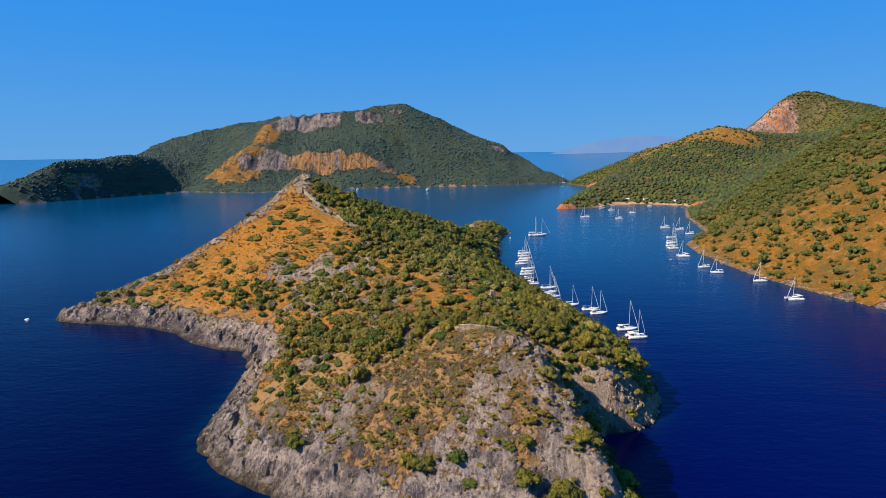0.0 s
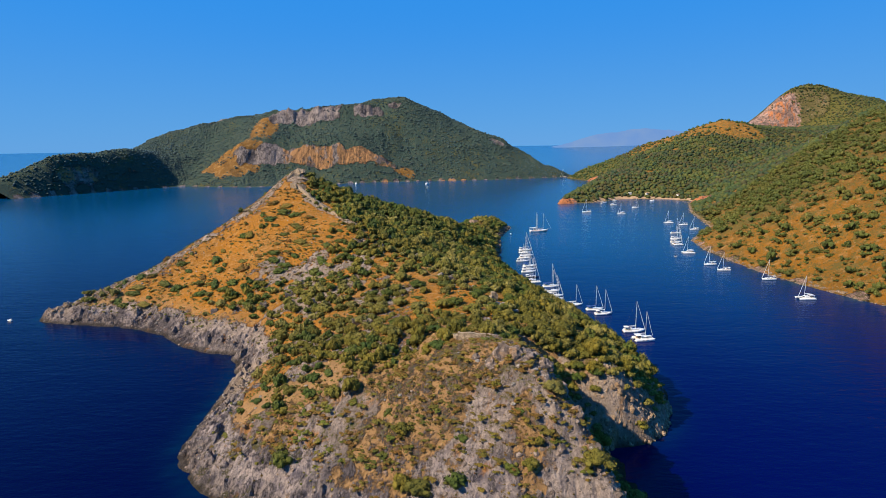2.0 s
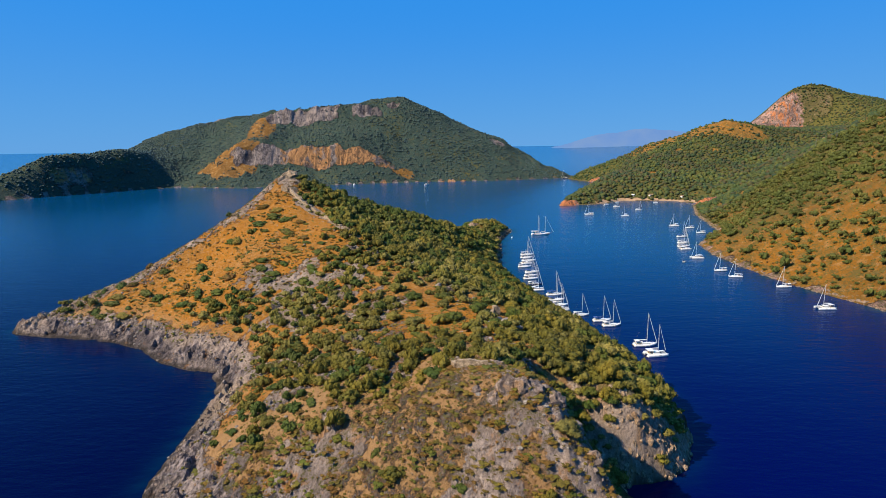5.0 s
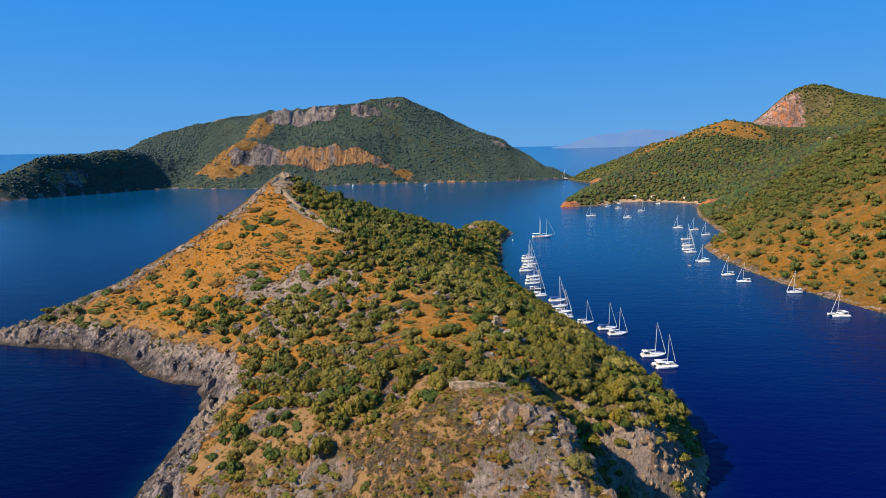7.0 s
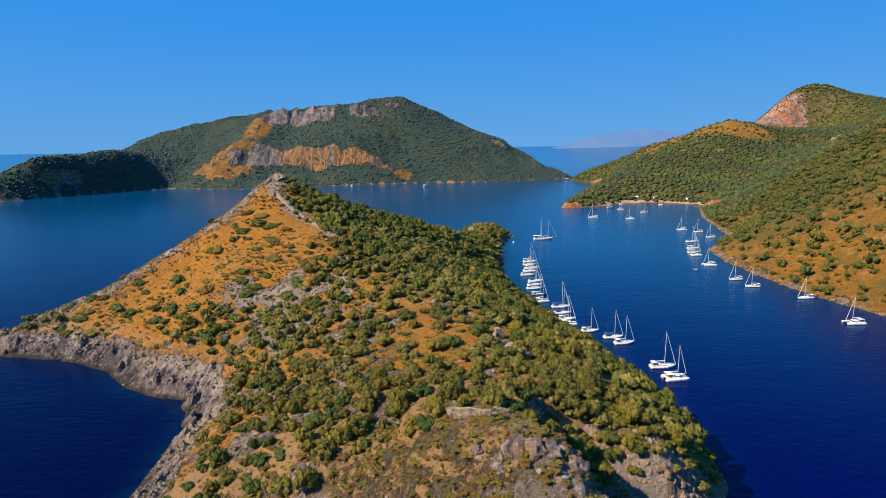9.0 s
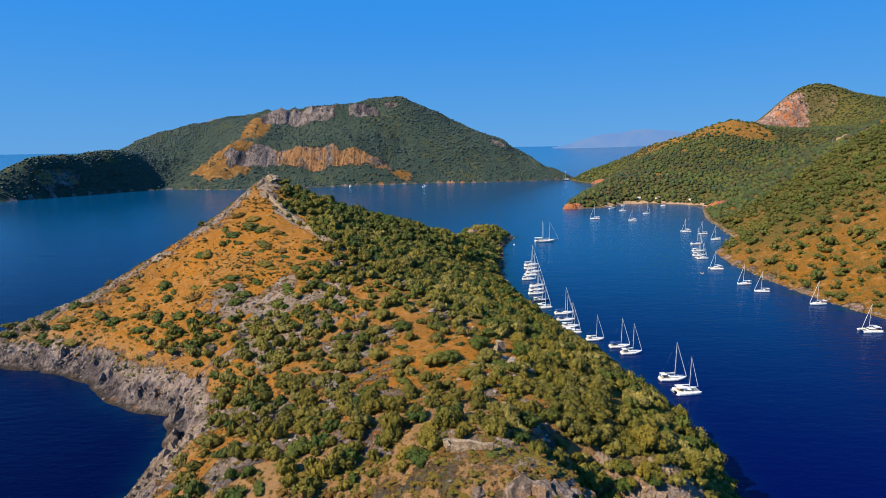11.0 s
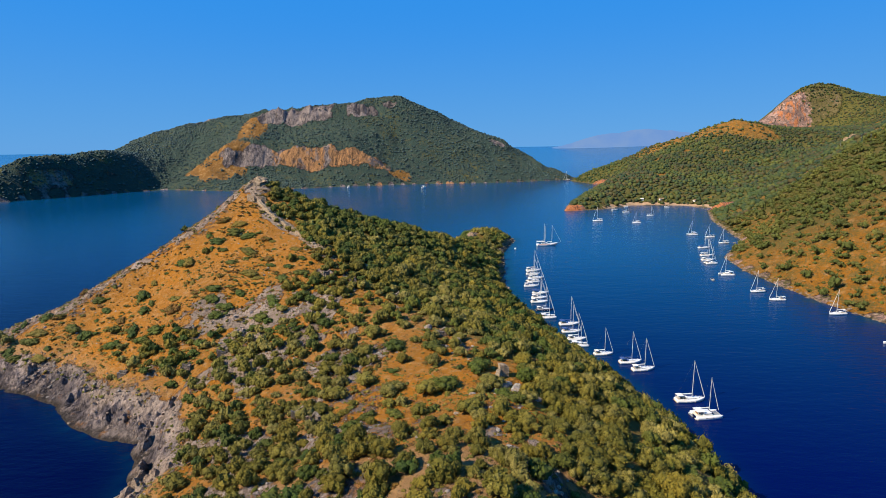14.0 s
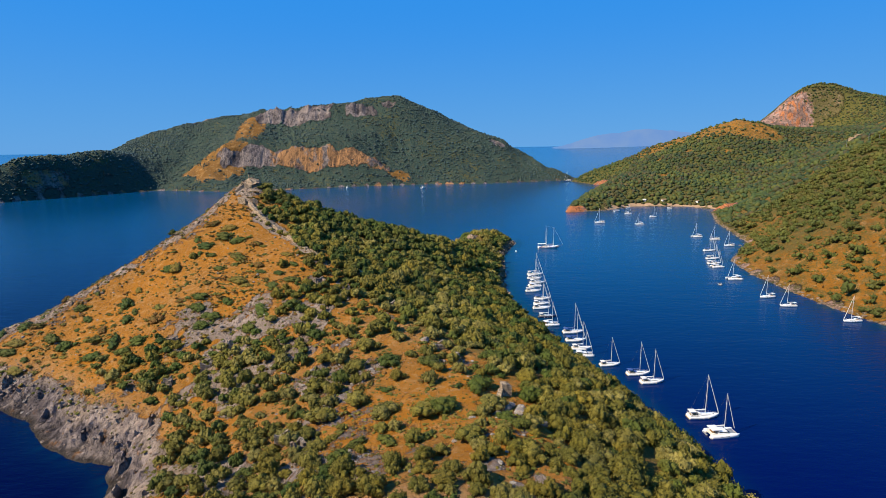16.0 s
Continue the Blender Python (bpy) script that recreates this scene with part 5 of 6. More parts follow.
BOATS = {
    "white": build_yacht("white sailing yacht with pale canvas, moored on calm water", M_HULL, M_CANVAS),
    "blue": build_yacht("white sailing yacht with blue canvas awnings, moored", M_HULL, M_BLUEC),
    "navy": build_yacht("dark blue hulled sailing yacht, moored among white ones", M_NAVY, M_CANVAS),
    "cat": build_catamaran("white sailing catamaran with a hard top, moored"),
    "gulet": build_gulet(),
    "motor": build_motorboat("small white motor boat with an awning"),
    "dinghy": build_dinghy(),
}
# kind, x, y, size factor, heading (0: bow to +x)
MOORED_WEST = [("cat", 114, 289, 1.0, 4), ("white", 113.5, 302, 1.12, 2), ("white", 106, 334, 1.0, 6), ("blue", 103, 343, 1.0, 4), ("white", 93, 354, 0.9, 3),
               ("cat", 84, 367, 0.85, -3), ("white", 85, 376, 0.95, 2), ("blue", 85, 388, 1.0, 2), ("blue", 87, 401, 1.1, 3), ("cat", 77, 415, 0.9, 2),
               ("navy", 78, 430, 1.0, 3), ("white", 78, 448, 1.05, 2), ("white", 80, 458, 1.0, 4)]
MOORED_DEEP = [("blue", 83, 470, 1.05, 2), ("white", 80, 490, 1.0, 0), ("cat", 84, 504, 0.9, 2), ("white", 88, 514, 1.1, 4), ("white", 88, 528, 1.0, -2), ("white", 91, 541, 1.15, 2), ("gulet", 127, 656, 1.0, 0)]
MOORED_EAST = [("cat", 252, 359, 1.0, 180), ("white", 259, 411, 1.0, 184), ("white", 241, 443, 0.95, 176), ("white", 240, 464, 1.0, 188), ("cat", 245, 515, 1.0, 178),
               ("dinghy", 226, 500, 1.7, 250), ("cat", 254, 557, 0.95, 0), ("white", 258, 570, 1.1, 4), ("white", 267, 590, 1.1, 2), ("blue", 283, 627, 1.1, 4),
               ("white", 316, 651, 1.0, 186), ("white", 320, 688, 1.0, 180), ("cat", 309, 707, 1.0, 182)]
MOORED_FAR = [("white", 234, 828, 1.25, 180), ("cat", 281, 808, 0.95, 182), ("white", 328, 876, 1.0, 4), ("cat", 306, 918, 0.9, 0), ("motor", 298, 946, 1.5, 20),
              ("navy", 392, 1645, 1.7, 180), ("motor", -20, 1465, 2.3, 60), ("motor", -220, 1505, 2.2, 95), ("dinghy", 58, 474, 1.3, 40), ("motor", 330, 985, 1.0, 10), ("motor", 395, 975, 1.0, 170), ("motor", 90, 640, 0.5, 100), ("motor", -272, 341, 0.5, 165)]
homes = {}
for kind, bx, by, size, turn in MOORED_WEST + MOORED_DEEP + MOORED_EAST + MOORED_FAR:
    m = pose(bx, by, 0.0, 0, 0, turn) @ Matrix.Scale(size * (0.86 if kind == "cat" else 0.92), 4)
    if kind in homes:
        copy_thing(BOATS[kind], m)
    else:
        homes[kind] = m
for kind, m in homes.items():
    BOATS[kind].matrix_basis = m


# ---------------------------------------------------------------- ruins and rocks
def ground_at(x, y):
    return float(headland_z(np.array([float(x)]), np.array([float(y)]))[0])


def wall_bm(points, high, thick, seed, ragged=0.35, step=0.7, relief=ground_at, sink=0.8, level=False):
    """A rubble wall of uneven top and faces along ground points."""
    rng = np.random.default_rng(seed)
    p = dense([(a, b) for a, b in points], step)
    hs = np.interp(np.linspace(0, 1, len(p)), np.linspace(0, 1, len(high)), high)
    tang = np.gradient(p, axis=0)
    tang /= np.linalg.norm(tang, axis=1)[:, None] + 1e-9
    nor = np.stack([-tang[:, 1], tang[:, 0]], 1)
    bm = bmesh.new()
    rows = []
    drift = 0.0
    crown_z = max(relief(q[0], q[1]) for q in p)
    for i, q in enumerate(p):
        z = relief(q[0], q[1])
        drift = 0.6 * drift + rng.uniform(-1, 1) * ragged
        h = max(0.4, hs[i] + drift + (0.85 * (crown_z - z) if level else 0.0))
        row = []
        for side, lv in ((1, -sink), (1, 0.35 * h), (1, 0.7 * h), (1, h), (-1, h), (-1, 0.7 * h), (-1, 0.35 * h), (-1, -sink)):
            w = side * thick * 0.5 * (1.08 - 0.12 * max(0, lv) / max(h, 0.1)) + rng.uniform(-0.07, 0.07)
            row.append(bm.verts.new((q[0] + nor[i, 0] * w, q[1] + nor[i, 1] * w, z + lv + rng.uniform(-0.06, 0.06))))
        rows.append(row)
    for a, b in zip(rows[:-1], rows[1:]):
        for j in range(7):
            bm.faces.new((a[j], b[j], b[j + 1], a[j + 1]))
    bm.faces.new(rows[0])
    bm.faces.new(rows[-1][::-1])
    bmesh.ops.recalc_face_normals(bm, faces=bm.faces)
    return bm


def rock_bm(size, seed, sub=2, squash=0.7):
    bm = bmesh.new()
    bmesh.ops.create_icosphere(bm, subdivisions=sub, radius=1.0)
    rng = random.Random(seed)
    off = Vector((rng.uniform(0, 90), rng.uniform(0, 90), rng.uniform(0, 90)))
    planes = [(Vector((rng.uniform(-1, 1), rng.uniform(-1, 1), rng.uniform(-0.2, 1))).normalized(), rng.uniform(0.55, 0.85)) for _ in range(7)]
    for v in bm.verts:
        c = v.co.copy()
        for n, d in planes:
            over = c.dot(n) - d
            if over > 0:
                c -= n * over * 0.92
        c *= 1 + 0.22 * noise.noise(v.co * 2.3 + off) + 0.14 * noise.noise(v.co * 5.5 + off)
        v.co = Vector((c.x * size, c.y * size * rng.uniform(0.98, 1.02), c.z * size * squash))
    return bm


def named(name, bm, mat, label, category, group="", where=None):
    me = bpy.data.meshes.new(name)
    bm.to_mesh(me)
    bm.free()
    me.materials.append(mat)
    ob = tagged(new(name, me), label, category, group)
    if where is not None:
        ob.matrix_basis = where
    return ob


def build_fort():
    fort = thing("ruined_fort", "ruined tan stone fort on the bare hilltop", "ruin")
    part("keep_wall", wall_bm([(-117, 459), (-113, 462), (-109, 461), (-107, 458)], [0.7, 1.5, 1.1, 0.7], 1.6, 1, 0.3), M_STONE, fort)
    part("inner_wall", wall_bm([(-120, 452), (-115, 454), (-110, 454)], [1.2, 2.2, 1.4], 1.4, 2, 0.4), M_STONE, fort)
    part("gate_wall", wall_bm([(-114, 439), (-109, 437.5)], [3.6, 3.8, 3.4], 1.6, 4, 0.15), M_STONE, fort, "tall pale gate wall")
    part("gate_wall", wall_bm([(-106.5, 437), (-102, 438)], [3.4, 3.6, 2.6], 1.6, 5, 0.15), M_STONE, fort, "broken gate wall beside the opening")
    mound = rock_bm(6.2, 7, 4, 0.5)
    bmesh.ops.translate(mound, verts=mound.verts, vec=(-113, 459, ground_at(-113, 459) - 0.6))
    part("rubble_mound", mound, M_STONE, fort, "heap of fallen tan masonry")
    bm = bmesh.new()
    tube(bm, (-113, 458, ground_at(-113, 458) + 1.5), (-113, 458, ground_at(-113, 458) + 4.6), 0.22, 0.18, 8)
    part("marker_post", bm, M_STONE, fort, "thin pale post on the summit")
    wall = thing("fortress_wall", "long ruined stone wall running down the slope", "wall")
    part("upper_wall", wall_bm([(-107, 438), (-102, 429), (-95, 422)], [1.8, 2.4, 1.8], 1.9, 11, 0.55), M_STONE, wall)
    part("middle_wall", wall_bm([(-95, 422), (-88, 418), (-80, 412)], [1.8, 1.4, 2.0], 1.9, 12, 0.55), M_STONE, wall)
    part("lower_wall", wall_bm([(-80, 412), (-72, 402), (-62, 391)], [2.0, 1.4, 0.7], 1.9, 13, 0.55), M_STONE, wall)
    low = thing("terrace_wall", "low stretch of pale ruined wall among trees", "wall")
    part("wall", wall_bm([(-40, 378), (-34, 373), (-28, 370)], [2.4, 3.0, 2.2], 1.3, 14, 0.5), M_STONE, low)


build_fort()


def build_house(x, y, w, d, turn, high, seed, label):
    """Roofless walls of a small house; one side has fallen."""
    house = thing("ruined_house", label, "ruin", "ruined houses on the slope")
    w, d, high = 0.75 * w, 0.75 * d, 0.7 * high
    c, s = math.cos(radians(turn)), math.sin(radians(turn))
    cor = [(x + c * a - s * b, y + s * a + c * b) for a, b in ((-w / 2, -d / 2), (w / 2, -d / 2), (w / 2, d / 2), (-w / 2, d / 2))]
    for k in range(3):
        a, b = cor[k], cor[(k + 1) % 4]
        part("wall", wall_bm([a, b], [high * (1.1 if k != 1 else 0.7), high * 0.6, high * (0.8 if k else 0.45)], 1.0, seed + k, 0.2, level=True), M_RUIN, house)
    return house


for hx, hy, hw, hd, ht, hh, seed, label in (
        (-97, 301, 4, 3.5, 10, 3.6, 34, "small roofless ruin of pale stone"),
        (-84, 307, 5, 4, 15, 3.0, 37, "collapsed ruin half hidden by bushes"), (-107, 328, 5, 4, 25, 2.6, 40, "low ruined walls below the dry grass"),
        (-36, 243, 5, 4, 15, 4.2, 43, "jagged grey ruin with pointed wall stubs"), (-30, 237, 4, 4, 35, 3.2, 46, "broken dark grey wall stubs on scree"),
        (-12, 333, 4, 3, 20, 3.4, 49, "single standing wall of a ruined house"), (-48, 356, 5, 4, 30, 2.8, 52, "tan roofless ruin at the wood's edge"),
        (-35, 350, 4, 3, 10, 3.0, 55, "small square ruin among olive trees"), (8, 293, 6, 4, 15, 2.6, 58, "pale ruin with a rounded apse"), (-128, 309, 4, 3, 10, 2.2, 61, "low rubble ruin above the rocky shore")):
    build_house(hx, hy, hw, hd, ht, hh, seed, label)

for k, (bx, by, size) in enumerate(((44, 642, 7.0), (40, 638, 5.0), (48, 648, 5.0))):
    named("knob", rock_bm(size, 180 + k, 3, 0.75), M_SHORE, "bare pale rock knob above the wooded shore", "rock", "rocks at the far tip",
          pose(bx, by, ground_at(bx, by) - 0.05 * size, 0, 0, 70 * k))

pier = thing("ruined_pier", "tall broken masonry pier with fallen blocks", "ruin")
part("wall", wall_bm([(26.5, 257), (29.5, 257.6)], [3.4, 3.8, 3.2], 2.2, 31, 0.15), M_STONE, pier)
part("low_wall", wall_bm([(25.0, 252), (26.5, 256.5)], [1.0, 1.5, 1.9], 1.4, 32, 0.3), M_STONE, pier)
for k, (bx, by, size, sq) in enumerate(((28.5, 250, 1.5, 0.9), (31, 247.5, 1.8, 0.8), (26, 247, 1.3, 0.9), (34, 246, 1.6, 0.7), (38, 244, 2.0, 0.6))):
    named("boulder", rock_bm(size, 120 + k, 2, sq), M_BOULDER, "squared grey block fallen from the ruins", "boulder", "boulders on the spur",
          pose(bx, by, ground_at(bx, by) + 0.15 * size, 0, 0, 35 * k))
cistern = thing("ruined_cistern", "long tan ruined cistern with roofless walls", "ruin")
part("front_wall", wall_bm([(7.5, 174.5), (11, 173.6), (16, 172.6)], [1.6, 1.7, 1.6], 0.9, 71, 0.06, level=True), M_STONE, cistern)
part("side_wall", wall_bm([(7.0, 174.6), (6.2, 178.5)], [1.6, 1.0], 0.9, 72, 0.1, level=True), M_STONE, cistern)
part("back_wall", wall_bm([(6.2, 178.5), (15.0, 177.0)], [0.8, 0.5], 0.8, 73, 0.1, level=True), M_STONE, cistern)

for k, (bx, by, size, sq) in enumerate(((30, 243, 2.2, 0.7), (33, 240, 2.4, 0.6), (36, 241, 2.0, 0.55), (27, 247, 1.8, 0.8), (25, 251, 1.6, 0.8), (31, 237, 1.5, 0.7), (24, 244, 1.3, 0.7), (14, 283, 1.8, 0.7), (3, 297, 1.9, 0.8))):
    named("boulder", rock_bm(size, 100 + k, 2, sq), M_BOULDER, "pale grey weathered limestone boulder", "boulder", "boulders on the spur",
          pose(bx, by, ground_at(bx, by) + 0.2 * size, 0, 0, 40 * k))
for k, (bx, by, size, sq) in enumerate(((20, 159, 3.4, 1.2), (23, 157.5, 3.0, 1.3), (26.5, 158, 3.0, 1.0), (16.5, 157, 2.2, 1.0), (31, 156, 3.0, 1.0), (12, 162, 1.7, 0.7), (34.5, 150, 2.4, 1.1), (37.5, 143, 2.2, 1.2), (40.5, 136, 2.2, 1.2), (29, 163, 2.6, 0.9), (33, 165, 2.4, 0.9))):
    named("crag", rock_bm(size, 140 + k, 3, sq), M_CRAG, "grey limestone crag on the cliff top", "rock", "crags along the cliff top",
          pose(bx, by, ground_at(bx, by) - 0.25 * size, 0, 0, 55 * k))


def rock_variants(n, seed):
    out = []
    for k in range(n):
        bm = rock_bm(1.0, seed + k, 1, 0.7)
        bm.verts.index_update()
        out.append((np.array([v.co[:] for v in bm.verts]), np.array([[v.index for v in f.verts] for f in bm.faces])))
        bm.free()
    return out


def scatter_rocks():
    x, y, rng = jitter(-250, 95, 112, 480, 1.5, 55)
    z = headland_z(x, y)
    shore = headland_relief.shore(x, y)
    rock = headland_rock(x, y, z, shore)
    d = (0.03 + 0.55 * sstep(rock, 0.25, 0.60)) * np.where(y < 178, 0.18, 1.0) * (1 - 0.7 * sstep(rock, 0.8, 0.95)) * sstep(fbm(x, y, 16, 3, 151), -0.3, 0.3)
    hit = (rng.random(len(x)) < d) & (z > 0.4) & (forest_side(x, y) < 6)
    x, y, z = x[hit], y[hit], z[hit]
    r = 0.22 + 0.75 * rng.random(len(x)) ** 3
    p = np.c_[x, y, z + 0.1 * r, r, rng.uniform(0.6, 1.2, len(x)), rng.uniform(0, 6.28, len(x))]
    scatter("loose_stones", rock_variants(5, 300), p, M_BOULDER, "loose grey limestone rubble and boulders", "stones", False)
    # broken rock along the western shore and on the bluff
    x, y, rng = jitter(-252, 95, 112, 345, 1.5, 75)
    z = headland_z(x, y)
    shore = headland_relief.shore(x, y)
    rim = (shore < 20) & (x < 35) | (near_line(x, y, CLIFF_EDGE) < 4)
    hit = rim & (z > 0.7) & (rng.random(len(x)) < 0.42 + 0.6 * fbm(x, y, 14, 3, 153))
    x, y, z = x[hit], y[hit], z[hit]
    r = 0.35 + 0.85 * rng.random(len(x)) ** 2.2
    p = np.c_[x, y, z - 0.4 * r, r, rng.uniform(0.7, 1.5, len(x)), rng.uniform(0, 6.28, len(x))]
    scatter("shore_rocks", rock_variants(7, 320), p, M_CRAG, "jagged grey limestone blocks along the shore", "rocks", False)
    # the stony rim of the wooded eastern shore and of the far tip
    x, y, rng = jitter(20, 102, 415, 738, 1.9, 95)
    z = headland_z(x, y)
    hit = (headland_relief.shore(x, y) < 7) & (z > -0.8) & (rng.random(len(x)) < 0.6)
    x, y, z = x[hit], y[hit], z[hit]
    r = 0.6 + 1.6 * rng.random(len(x)) ** 2
    p = np.c_[x, y, z - 0.1 * r, r, rng.uniform(0.6, 1.3, len(x)), rng.uniform(0, 6.28, len(x))]
    scatter("tip_rocks", rock_variants(5, 340), p, M_SHORE, "grey rocks under the trees at the water's edge", "rocks", False)
    # bare tan rock along the crest of the hill
    crest = dense(CREST, 0.32)
    x = crest[:, 0] + rng.normal(0, 3.0, len(crest)) + 1.0
    y = crest[:, 1] + rng.normal(0, 3.0, len(crest)) - 1.5
    z = headland_z(x, y)
    hit = (rng.random(len(x)) < 0.62 + 0.9 * fbm(x, y, 18, 3, 155)) & (z > 5)
    x, y, z = x[hit], y[hit], z[hit]
    r = 0.4 + 2.3 * rng.random(len(x)) ** 2.4
    p = np.c_[x, y, z - 0.25 * r, r, rng.uniform(0.6, 1.2, len(x)), rng.uniform(0, 6.28, len(x))]
    scatter("crest_rocks", rock_variants(6, 380), p, M_SHORE, "bare tan and grey rocks along the crest", "rocks", False)
    # broken faces of the bluff and of the near cliff
    x, y, rng = jitter(34, 98, 114, 214, 1.25, 97)
    z = headland_z(x, y)
    fall = np.hypot(headland_relief(x + 1.5, y) - headland_relief(x - 1.5, y), headland_relief(x, y + 1.5) - headland_relief(x, y - 1.5)) / 3
    hit = (fall > 0.9) & (z > 0.3) & (near_line(x, y, BLUFF_LIP) < 12) & (x > 56) & (rng.random(len(x)) < 0.75)
    x, y, z = x[hit], y[hit], z[hit]
    r = 0.45 + 1.0 * rng.random(len(x)) ** 2.0
    p = np.c_[x, y, z - 0.5 * r, r, rng.uniform(1.2, 2.6, len(x)), rng.uniform(0, 6.28, len(x))]
    scatter("cliff_blocks", rock_variants(7, 420), p, M_CLIFF, "tan and grey limestone blocks of the cliff face", "rocks", False)
    # fallen masonry along the fortress wall and round the hilltop
    line = dense(WALL_LINE, 0.22)
    x = line[:, 0] + rng.normal(0, 1.9, len(line))
    y = line[:, 1] + rng.normal(0, 1.9, len(line))
    z = headland_z(x, y)
    r = 0.25 + 0.8 * rng.random(len(x)) ** 2.5
    p = np.c_[x, y, z - 0.1 * r, r, rng.uniform(0.6, 1.1, len(x)), rng.uniform(0, 6.28, len(x))]
    scatter("wall_rubble", rock_variants(5, 440), p, M_STONE, "fallen tan masonry along the fortress wall", "rubble", False)
    c = main_relief.coast
    c = dense([tuple(q) for q in c[(c[:, 1] < 1500) & (c[:, 0] < 480)]], 1.3)
    x = c[:, 0] + rng.normal(0, 1.6, len(c)) + 1.2
    y = c[:, 1] + rng.normal(0, 1.6, len(c))
    z = np.maximum(main_z(x, y), -0.2)
    hit = z < 4
    x, y, z = x[hit], y[hit], z[hit]
    r = 0.6 + 1.3 * rng.random(len(x)) ** 2
    p = np.c_[x, y, z - 0.1 * r, r * 1.3, rng.uniform(0.5, 0.9, len(x)), rng.uniform(0, 6.28, len(x))]
    scatter("mainland_shore_rocks", rock_variants(5, 360), p, M_SHORE, "pale tan rocks along the mainland shore", "rocks", False)
    # bushes that cling to the bluff and the gully
    x, y, rng = jitter(44, 92, 160, 212, 3.4, 85)
    z = headland_z(x, y)
    bare = sstep(np.hypot(headland_relief(x + 1.5, y) - headland_relief(x - 1.5, y), headland_relief(x, y + 1.5) - headland_relief(x, y - 1.5)) / 3, 0.9, 1.4)
    hit = (near_line(x, y, BLUFF_LIP) < 12) & (z > 2) & (rng.random(len(x)) < 0.7 - 0.62 * bare)
    x, y, z = x[hit], y[hit], z[hit]
    p = np.c_[x, y, z - 0.2, rng.uniform(1.2, 3.2, len(x)), rng.uniform(0.8, 1.4, len(x)), rng.uniform(0, 6.28, len(x))]
    scatter("cliff_bushes", SHRUBS, p, M_TREE, "bushes clinging to the lit cliff face", "bushes")
    # trees that crowd the lip of the bluff
    x, y, rng = jitter(36, 98, 180, 232, 3.1, 89)
    z = headland_z(x, y)
    hit = ((near_line(x, y, BLUFF_LIP) < 9) & (y > 190) | (near_line(x, y, [(38, 205), (43, 199), (46, 192), (50, 186)]) < 7)) & (z > 5) & (rng.random(len(x)) < 0.85)
    x, y, z = x[hit], y[hit], z[hit]
    p = np.c_[x, y, z - 0.3, rng.uniform(1.2, 2.2, len(x)), rng.uniform(0.9, 1.3, len(x)), rng.uniform(0, 6.28, len(x))]
    scatter("bluff_trees", FINE_TREES, p, M_TREE, "olive trees along the lip of the bluff", "trees")
    # trees at the foot of the near cliff, over the water
    x, y, rng = jitter(44, 66, 108, 166, 3.6, 87)
    z = headland_z(x, y)
    hit = (z > 0.4) & (z < 17) & (rng.random(len(x)) < 0.9)
    x, y, z = x[hit], y[hit], z[hit]
    p = np.c_[x, y, z - 0.2, rng.uniform(1.6, 3.6, len(x)), rng.uniform(1.0, 1.7, len(x)), rng.uniform(0, 6.28, len(x))]
    scatter("cliff_foot_trees", FINE_TREES, p, M_DARK, "green trees crowded at the cliff foot", "trees")
    # tufts of dry grass and dwarf shrubs
    x, y, rng = jitter(-245, 60, 115, 470, 1.55, 65)
    z = headland_z(x, y)
    shore = headland_relief.shore(x, y)
    hit = (rng.random(len(x)) < 0.30 + 0.45 * fbm(x, y, 12, 3, 161)) & (shore > 9) & (z > 4) & (forest_side(x, y) < 2)
    x, y, z = x[hit], y[hit], z[hit]
    r = (0.18 + 0.55 * rng.random(len(x)) ** 1.6) * np.where((x < -75) & (y > 300), 1.35, 1.0)
    p = np.c_[x, y, z - 0.05, r, rng.uniform(0.5, 0.9, len(x)), rng.uniform(0, 6.28, len(x))]
    scatter("grass_tufts", FAR, p, M_SCRUB, "dry brown-green tufts and dwarf shrubs", "grass")


scatter_rocks()


# ---------------------------------------------------------------- bushes and trees that stand apart
def mesh_part(name, vf, mat, parent, scale=1.0):
    me = mesh_from(name, vf[0] * scale, vf[1], mat)
    ob = new(name, me)
    ob.parent = parent
    return ob


def build_plant(seed, mat, name, label, category, group, lobes, leaves, flat, trunk=True):
    plant = thing(name, label, category, group)
    mesh_part("crown", crown(seed, lobes, leaves, flat, 1, 0.08), mat, plant)
    if trunk:
        bm = bmesh.new()
        tube(bm, (0, 0, -0.12), (0.04, 0.02, 0.3), 0.075, 0.05, 7)
        tube(bm, (0.04, 0.02, 0.28), (0.3, 0.1, 0.55), 0.045, 0.02, 6)
        tube(bm, (0.04, 0.02, 0.28), (-0.24, 0.16, 0.58), 0.045, 0.02, 6)
        tube(bm, (0.04, 0.02, 0.28), (0.02, -0.28, 0.56), 0.04, 0.02, 6)
        part("trunk", bm, M_BARK, plant)
    return plant


BUSH_KINDS = [build_plant(201 + k, (M_DARK, M_SCRUB, M_DARK)[k % 3], "bush",
                          ("low spreading dark green bush on dry grass", "low olive-brown bush on dry grass", "rounded olive-green bush on dry grass")[k % 3],
                          "bush", "bushes on the open slope", 15, 560, 0.55) for k in range(6)]
TREE_KINDS = [build_plant(231 + k, (M_TREE, M_TREE, M_DARK)[k % 3], "olive_tree" if k % 3 < 2 else "evergreen_tree",
                          ("grey-green wild olive tree on the slope", "yellowish-green wild olive tree on the slope", "dark green evergreen oak among olives")[k % 3],
                          "tree", "trees on the spur", 13, 800, 0.85) for k in range(6)]
rng = random.Random(77)
spots = {}


